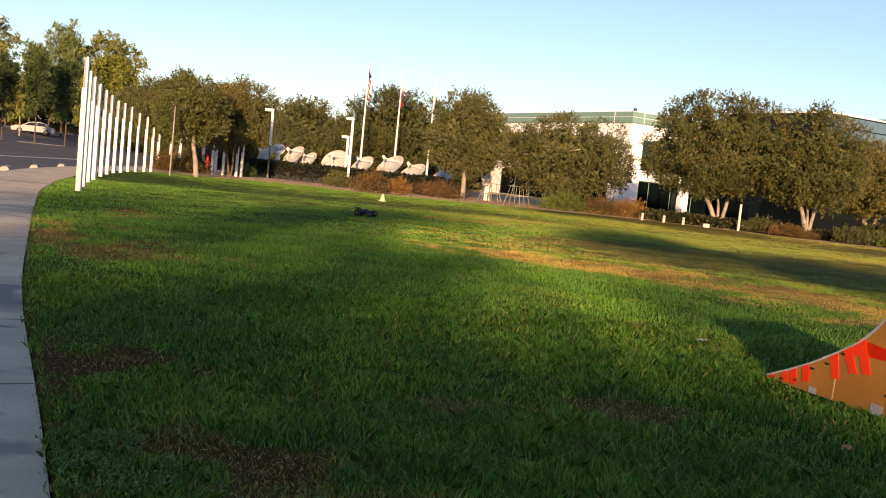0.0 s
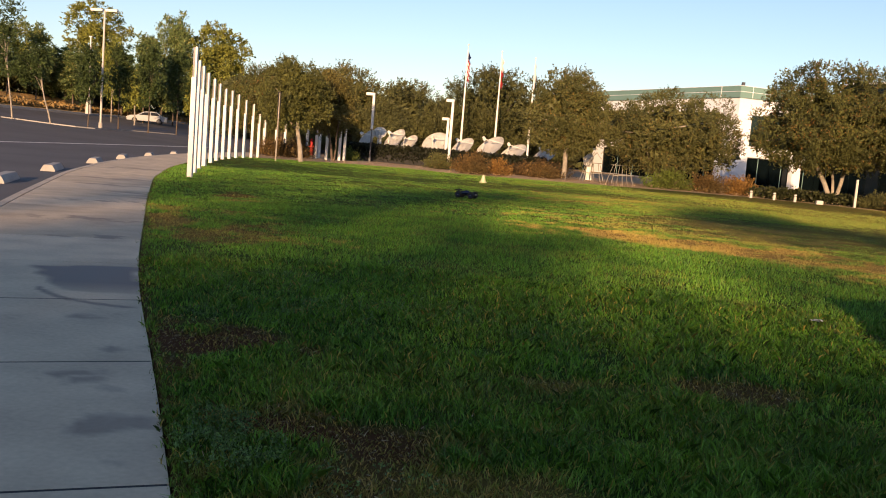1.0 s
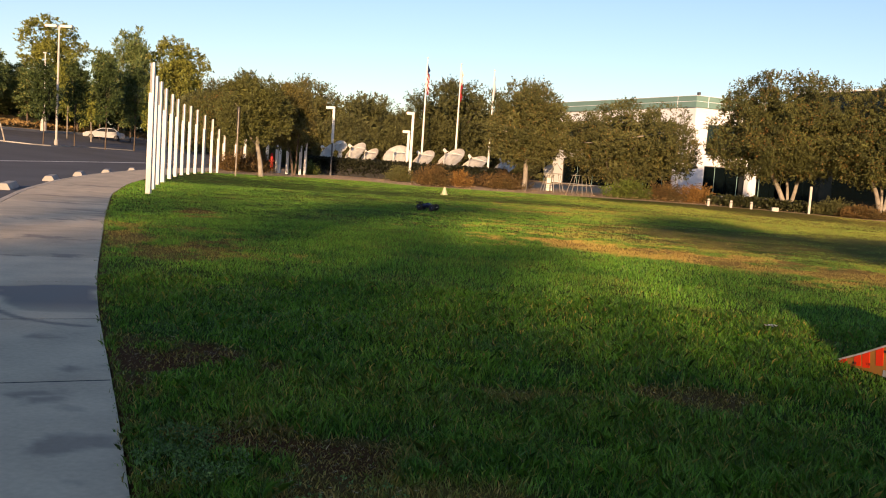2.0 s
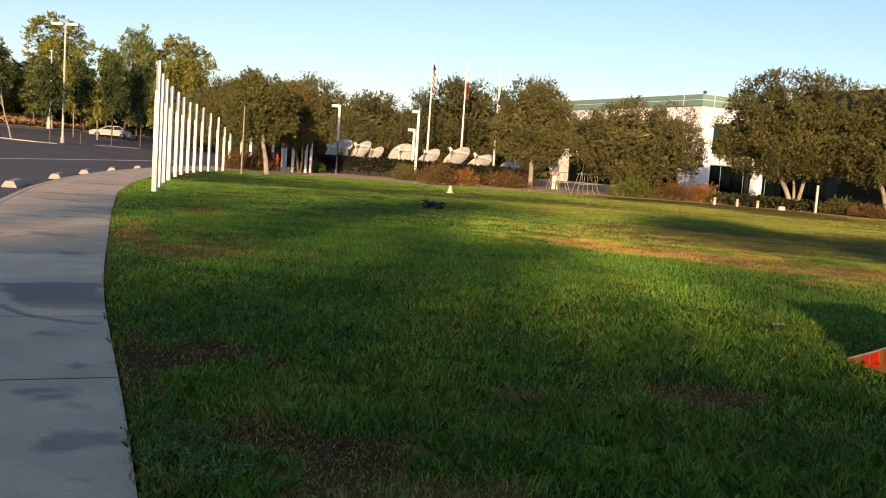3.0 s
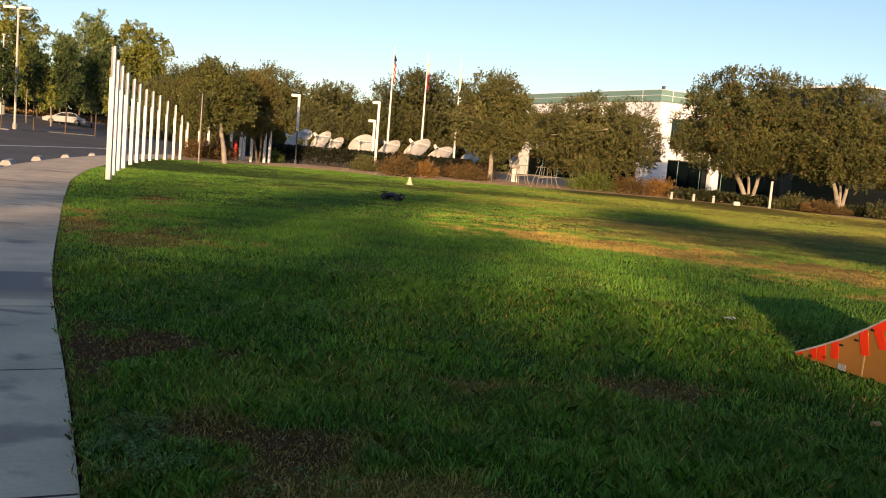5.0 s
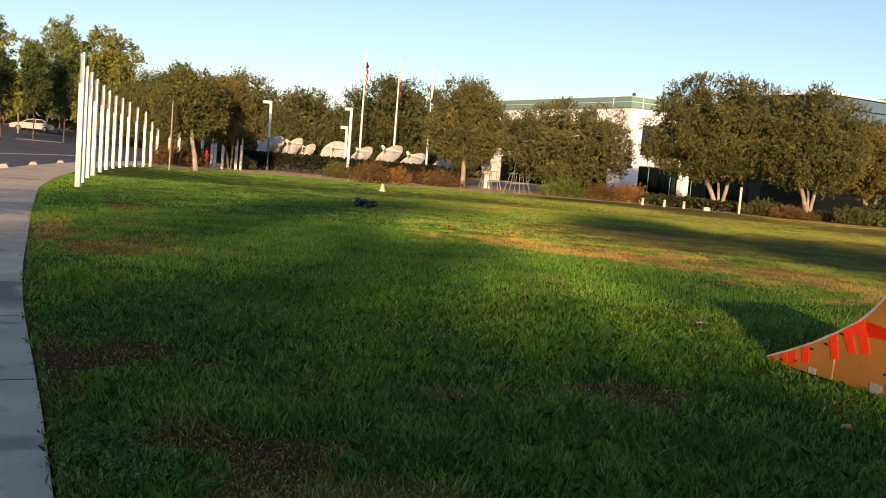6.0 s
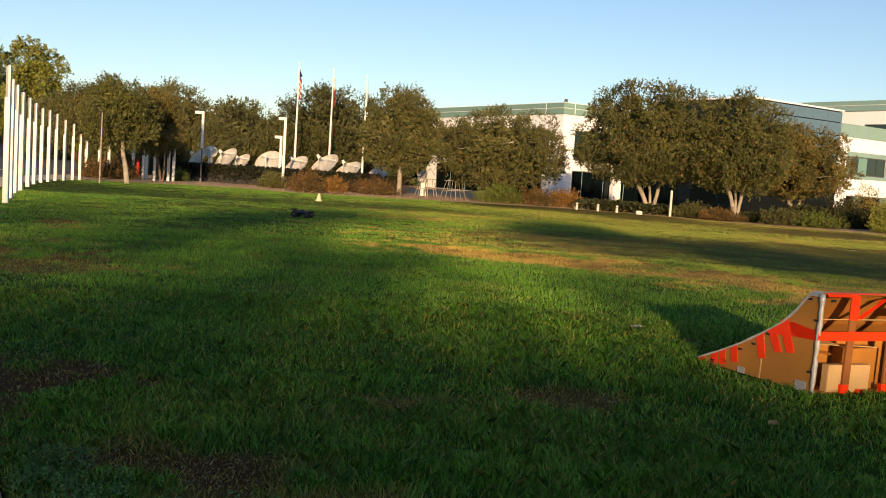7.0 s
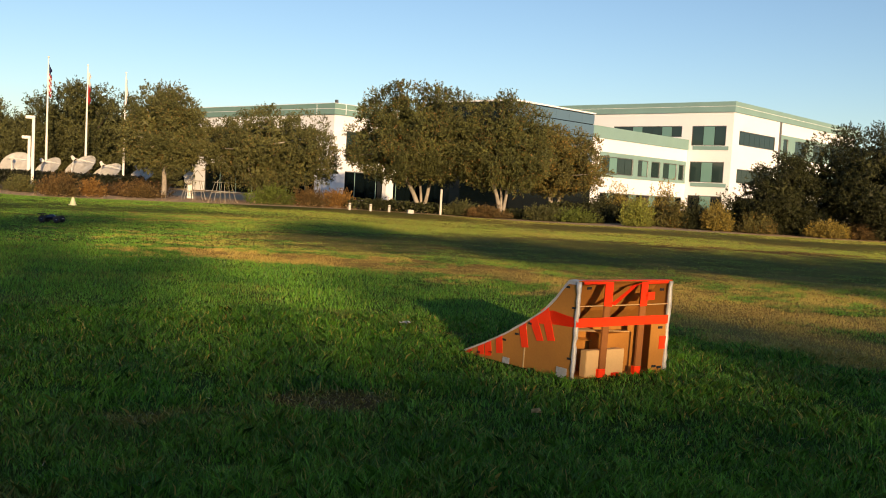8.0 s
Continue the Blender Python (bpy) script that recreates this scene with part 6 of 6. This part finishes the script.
high += np.stack((rng.uniform(2.4, 5.6, 70), -BACK + rng.uniform(-1.0, 1.0, 70), (BACK + 9.6) * TAN + 1.0 * rng.random(70)), 1)[:, None, :]
quads("top_sprays", np.concatenate((q, high)), L_DARK, screen)
# solid blocks inside the belt stop all the low sun
bm = bmesh.new()
for k in range(120):
    x0 = -60 + k
    box(bm, x0, x0 + 1, -BACK - 0.4, -BACK + 0.4, 0, float(min(belt_top(x0), belt_top(x0 + 1))) - 0.75)
part("branches", bm, M_BARK2, screen)


def shade_pine(x, y, z0, z1, rx, ry, seed, count=2000):
    rng = np.random.default_rng(seed)
    root = thing("stone_pine", "unseen flat-crowned pine added behind the lawn to cast shadow", "tree", "pines behind the lawn", at=pose(x, y, 0))
    cs = clumps(rng, 120, rx, ry, z0, z1, 6)
    bm = bmesh.new()
    tube(bm, [(0, 0, -0.1), (0.1, 0, z0 * 0.5), (0, 0, z0 + 0.3)], [0.28, 0.2, 0.12])
    for k in range(7):
        c = Vector(cs[rng.integers(0, len(cs))])
        tube(bm, [(0, 0, z0 - 0.2), (c.x * 0.5, c.y * 0.5, z0 + 0.1), c], [0.09, 0.06, 0.02], 6)
    part("trunk", bm, M_BARK2, root, smooth=True)
    quads("crown", leaves(rng, cs, 0.45, count * 4, 0.2), L_DARK, root)


# unseen pines, each set so its shadow falls between ya and yb
for x, ya, yb, rx, seed, count in ((5.6, 23, 31, 2.0, 111, 650), (8.9, 16, 25, 2.2, 114, 1000), (-3.8, 15, 29, 2.3, 112, 190), (-1.6, 25.5, 31, 2.2, 116, 160), (-8.0, 13, 28, 2.4, 117, 100), (13.4, 12.5, 22, 3.2, 113, 1500), (18.5, 13, 21, 4.2, 115, 2000)):
    shade_pine(x, -75, (75 + ya) * TAN, (75 + yb) * TAN, rx, 2.5, seed, count)

# ---------------------------------------------------------------- litter on the grass
for x, y, turn, w, mat, label, name in ((2.53, 8.89, 20, 0.07, M_WHITE, "crumpled scrap of white paper on the grass", "paper_scrap"), (2.42, 5.3, 60, 0.055, M_CARD_L, "pale dry leaf on the grass", "dry_leaf"), (0.95, 3.45, 10, 0.05, M_CARD_L, "pale dry leaf on the grass", "dry_leaf")):
    bm = bmesh.new()
    g = [[bm.verts.new((w * (i - 2) / 2, w * 0.6 * (j - 1) * (1 - 0.16 * (i - 2) ** 2), 0.055 + 0.012 * math.sin(i * 2.1 + j * 1.3))) for j in range(3)] for i in range(5)]
    for i in range(4):
        for j in range(2):
            bm.faces.new((g[i][j], g[i + 1][j], g[i + 1][j + 1], g[i][j + 1]))
    bmesh.ops.solidify(bm, geom=bm.faces[:], thickness=0.004)
    ob = tagged(link(name, bm, mat), label, "litter")
    ob.matrix_world = pose(x, y, 0, 0, 0, turn)

# ---------------------------------------------------------------- weeds at the path's edge
rng = np.random.default_rng(9)
L_WEED = leaf_material("clover_leaf", (0.155, 0.27, 0.085), (0.09, 0.18, 0.05), 0.6)
q = []
for wx, wy, wr, k in ((-1.5, 3.95, 0.3, 900), (-1.3, 3.72, 0.26, 600), (-0.62, 3.5, 0.3, 160), (-2.5, 6.55, 0.2, 120), (-1.9, 6.9, 0.6, 500), (-1.2, 7.4, 0.8, 700), (-2.6, 8.2, 0.7, 500), (0.2, 7.2, 0.7, 350)):
    b, r = rng.uniform(0, 2 * np.pi, k), wr * rng.random(k) ** 0.5
    p = np.stack((wx + r * np.cos(b), wy + r * np.sin(b), 0.015 + 0.05 * rng.random(k)), 1)
    p = p[(p[:, 0] > edge_x(p[:, 1]) + 0.02) & (value_noise(p[:, 0], p[:, 1], 0.09, 51) > 0.42)]
    q.append(sprigs(rng, p, rng.normal(size=p.shape), 0.016, 0.014, 3, 0.5))
weeds = tris("weeds", np.concatenate(q), L_WEED)
tagged(weeds, "grey-green clover patches at the lawn's edge", "weeds", kind="stuff")

# ---------------------------------------------------------------- thatch lying on the worn spots
rng = np.random.default_rng(17)
n = 60000
x, y = rng.uniform(-4.5, 5.0, n), rng.uniform(2.5, 10.0, n)
dry, bare, bed = wear(x, y)
keep = (rng.random(n) < 0.02 + 0.5 * np.clip(bare - 0.2, 0, 1)) & (x > edge_x(y) + 0.03)
x, y = x[keep], y[keep]
n = len(x)
t, long = rng.uniform(0, 2 * np.pi, n), rng.uniform(0.012, 0.045, n)
a = np.stack((np.cos(t), np.sin(t), rng.normal(0, 0.25, n)), 1) * long[:, None]
b = np.stack((-np.sin(t), np.cos(t), rng.normal(0, 0.3, n)), 1) * rng.uniform(0.0012, 0.0028, n)[:, None]
p = np.stack((x, y, rng.uniform(0.008, 0.04, n)), 1)
L_THATCH = leaf_material("bleached_thatch", (0.52, 0.42, 0.27), (0.30, 0.21, 0.12), 0.7)
thatch = tris("thatch", np.stack((p - b, p + b, p + a), 1), L_THATCH)
tagged(thatch, "bleached straw and dead stems on the worn lawn", "dead grass", kind="stuff")

# ---------------------------------------------------------------- grass blades
rng = np.random.default_rng(7)


def blades(name, r0, r1, density, height, width, label, a0=-40, a1=48, bent=True):
    """Loose blades over a ring of the lawn: bent ones underfoot, plain slivers further off."""
    b0, b1 = radians(a0), radians(a1)
    n = int(density * (b1 - b0) / 2 * (r1 * r1 - r0 * r0))
    r = np.sqrt(rng.uniform(r0 * r0, r1 * r1, n))
    b = rng.uniform(b0, b1, n)
    x, y = r * np.sin(b), r * np.cos(b)
    inside = x > edge_x(y) - 0.06
    x, y = x[inside], y[inside]
    n = len(x)
    tuft = value_noise(x, y, 0.11, 21) * 0.5 + value_noise(x, y, 0.42, 22) * 0.7
    dry, bare, bed = wear(x, y)
    rim = x < edge_x(y) + 0.06
    bare, dry = np.where(rim, bare * 0.3, bare), np.where(rim, dry * 0.3, dry)
    keep = (x > edge_x(y) + 0.02 - 0.07 * rng.random(n) ** 2) & (rng.random(n) > bed) & (rng.random(n) > bare * 0.5) & (rng.random(n) < 0.35 + tuft)
    rx, ry = x - 3.18, y - 6.40
    u, v = rx * 0.965 + ry * 0.262, -rx * 0.262 + ry * 0.965
    u = u + 0.12 * v
    keep &= ~((u > -0.02) & (u < RW + 0.02) & (v > 0.03) & (v < RL))
    x, y, tuft, dry, bare, u, v = x[keep], y[keep], tuft[keep], dry[keep], bare[keep], u[keep], v[keep]
    n = len(x)
    h = height * (0.35 + 0.8 * rng.random(n)) * (np.clip(0.2 + 1.1 * tuft, 0, 1.25) if bent else (0.55 + 0.7 * tuft)) * (1 - 0.6 * bare) * (1 - 0.35 * dry)
    h = np.where((u > -0.4) & (u < RW + 0.15) & (v > -0.4) & (v < RL + 0.25), h * 0.7, h)
    h = np.where(x < edge_x(y) + 0.12, h * (0.45 + 0.9 * value_noise(x, y, 0.22, 24)), h)
    t = rng.uniform(0, 2 * np.pi, n) if bent else rng.normal(0.0, 0.7, n)
    w = width * (0.6 + 0.8 * rng.random(n)) / 2
    lean = h * (rng.uniform(0.3, 1.15, n) + 1.0 * bare * rng.random(n)) * (1.0 if bent else 0.7)
    a = 4 * np.pi * value_noise(x, y, 0.13, 23) + rng.normal(0, 1.5, n) if bent else rng.uniform(0, 2 * np.pi, n)
    base = np.stack((x, y, np.full(n, -0.01)), 1)
    side = np.stack((np.cos(t), np.sin(t), np.zeros(n)), 1) * w[:, None]
    fall = np.stack((np.cos(a), np.sin(a), np.zeros(n)), 1) * lean[:, None]
    up = np.stack((np.zeros(n), np.zeros(n), h), 1)
    if bent:
        mid = base + fall * 0.3 + up * 0.68
        q = np.stack((base - side, base + side, mid + side * 0.85, base + fall + up, mid - side * 0.85), 1)
    else:
        q = np.stack((base - side, base + side, base + fall + up), 1)
    k = q.shape[1]
    me = bpy.data.meshes.new(name)
    me.vertices.add(n * k)
    me.vertices.foreach_set("co", np.ascontiguousarray(q, dtype=np.float32).ravel())
    me.loops.add(n * k)
    me.loops.foreach_set("vertex_index", np.arange(n * k, dtype=np.int32))
    me.polygons.add(n)
    me.polygons.foreach_set("loop_start", np.arange(n, dtype=np.int32) * k)
    me.update()
    me.validate()
    me.materials.append(M_BLADE)
    straw = (rng.random(n) < (0.05 if bent else 0.02) + 0.25 * dry + 0.2 * bare) * rng.uniform(0.3, 0.9, n)
    turn = np.clip(dry * 0.75 + straw * (1.0 if bent else 0.5) + rng.normal(size=n) * 0.06, 0, 1)
    attribute(me, "dry", np.repeat(turn, k))
    attribute(me, "bare", np.repeat(np.clip(bare * rng.uniform(0.3, 1.1, n) * (1 - 0.8 * straw), 0, 1), k))
    tagged(new(name, me), label, "grass", kind="stuff")


blades("grass", 1.6, 5.5, 6800, 0.075, 0.0052, "matted green grass blades with straw among them")
blades("grass", 5.5, 10.0, 3300, 0.072, 0.0066, "green grass blades of the lawn")
blades("grass", 10.0, 19.0, 1700, 0.055, 0.010, "green grass blades of the lawn", bent=False)
blades("grass", 19.0, 34.0, 520, 0.034, 0.020, "short grass blades in the middle of the lawn", bent=False)
blades("grass", 34.0, 58.0, 180, 0.028, 0.032, "short grass blades at the lawn's far edge", bent=False)
blades("grass", 0.0, 1.6, 3000, 0.07, 0.006, "matted green grass blades underfoot", 0, 360)
blades("grass", 1.6, 9.0, 200, 0.07, 0.017, "green grass blades beside the footpath", 48, 320, bent=False)
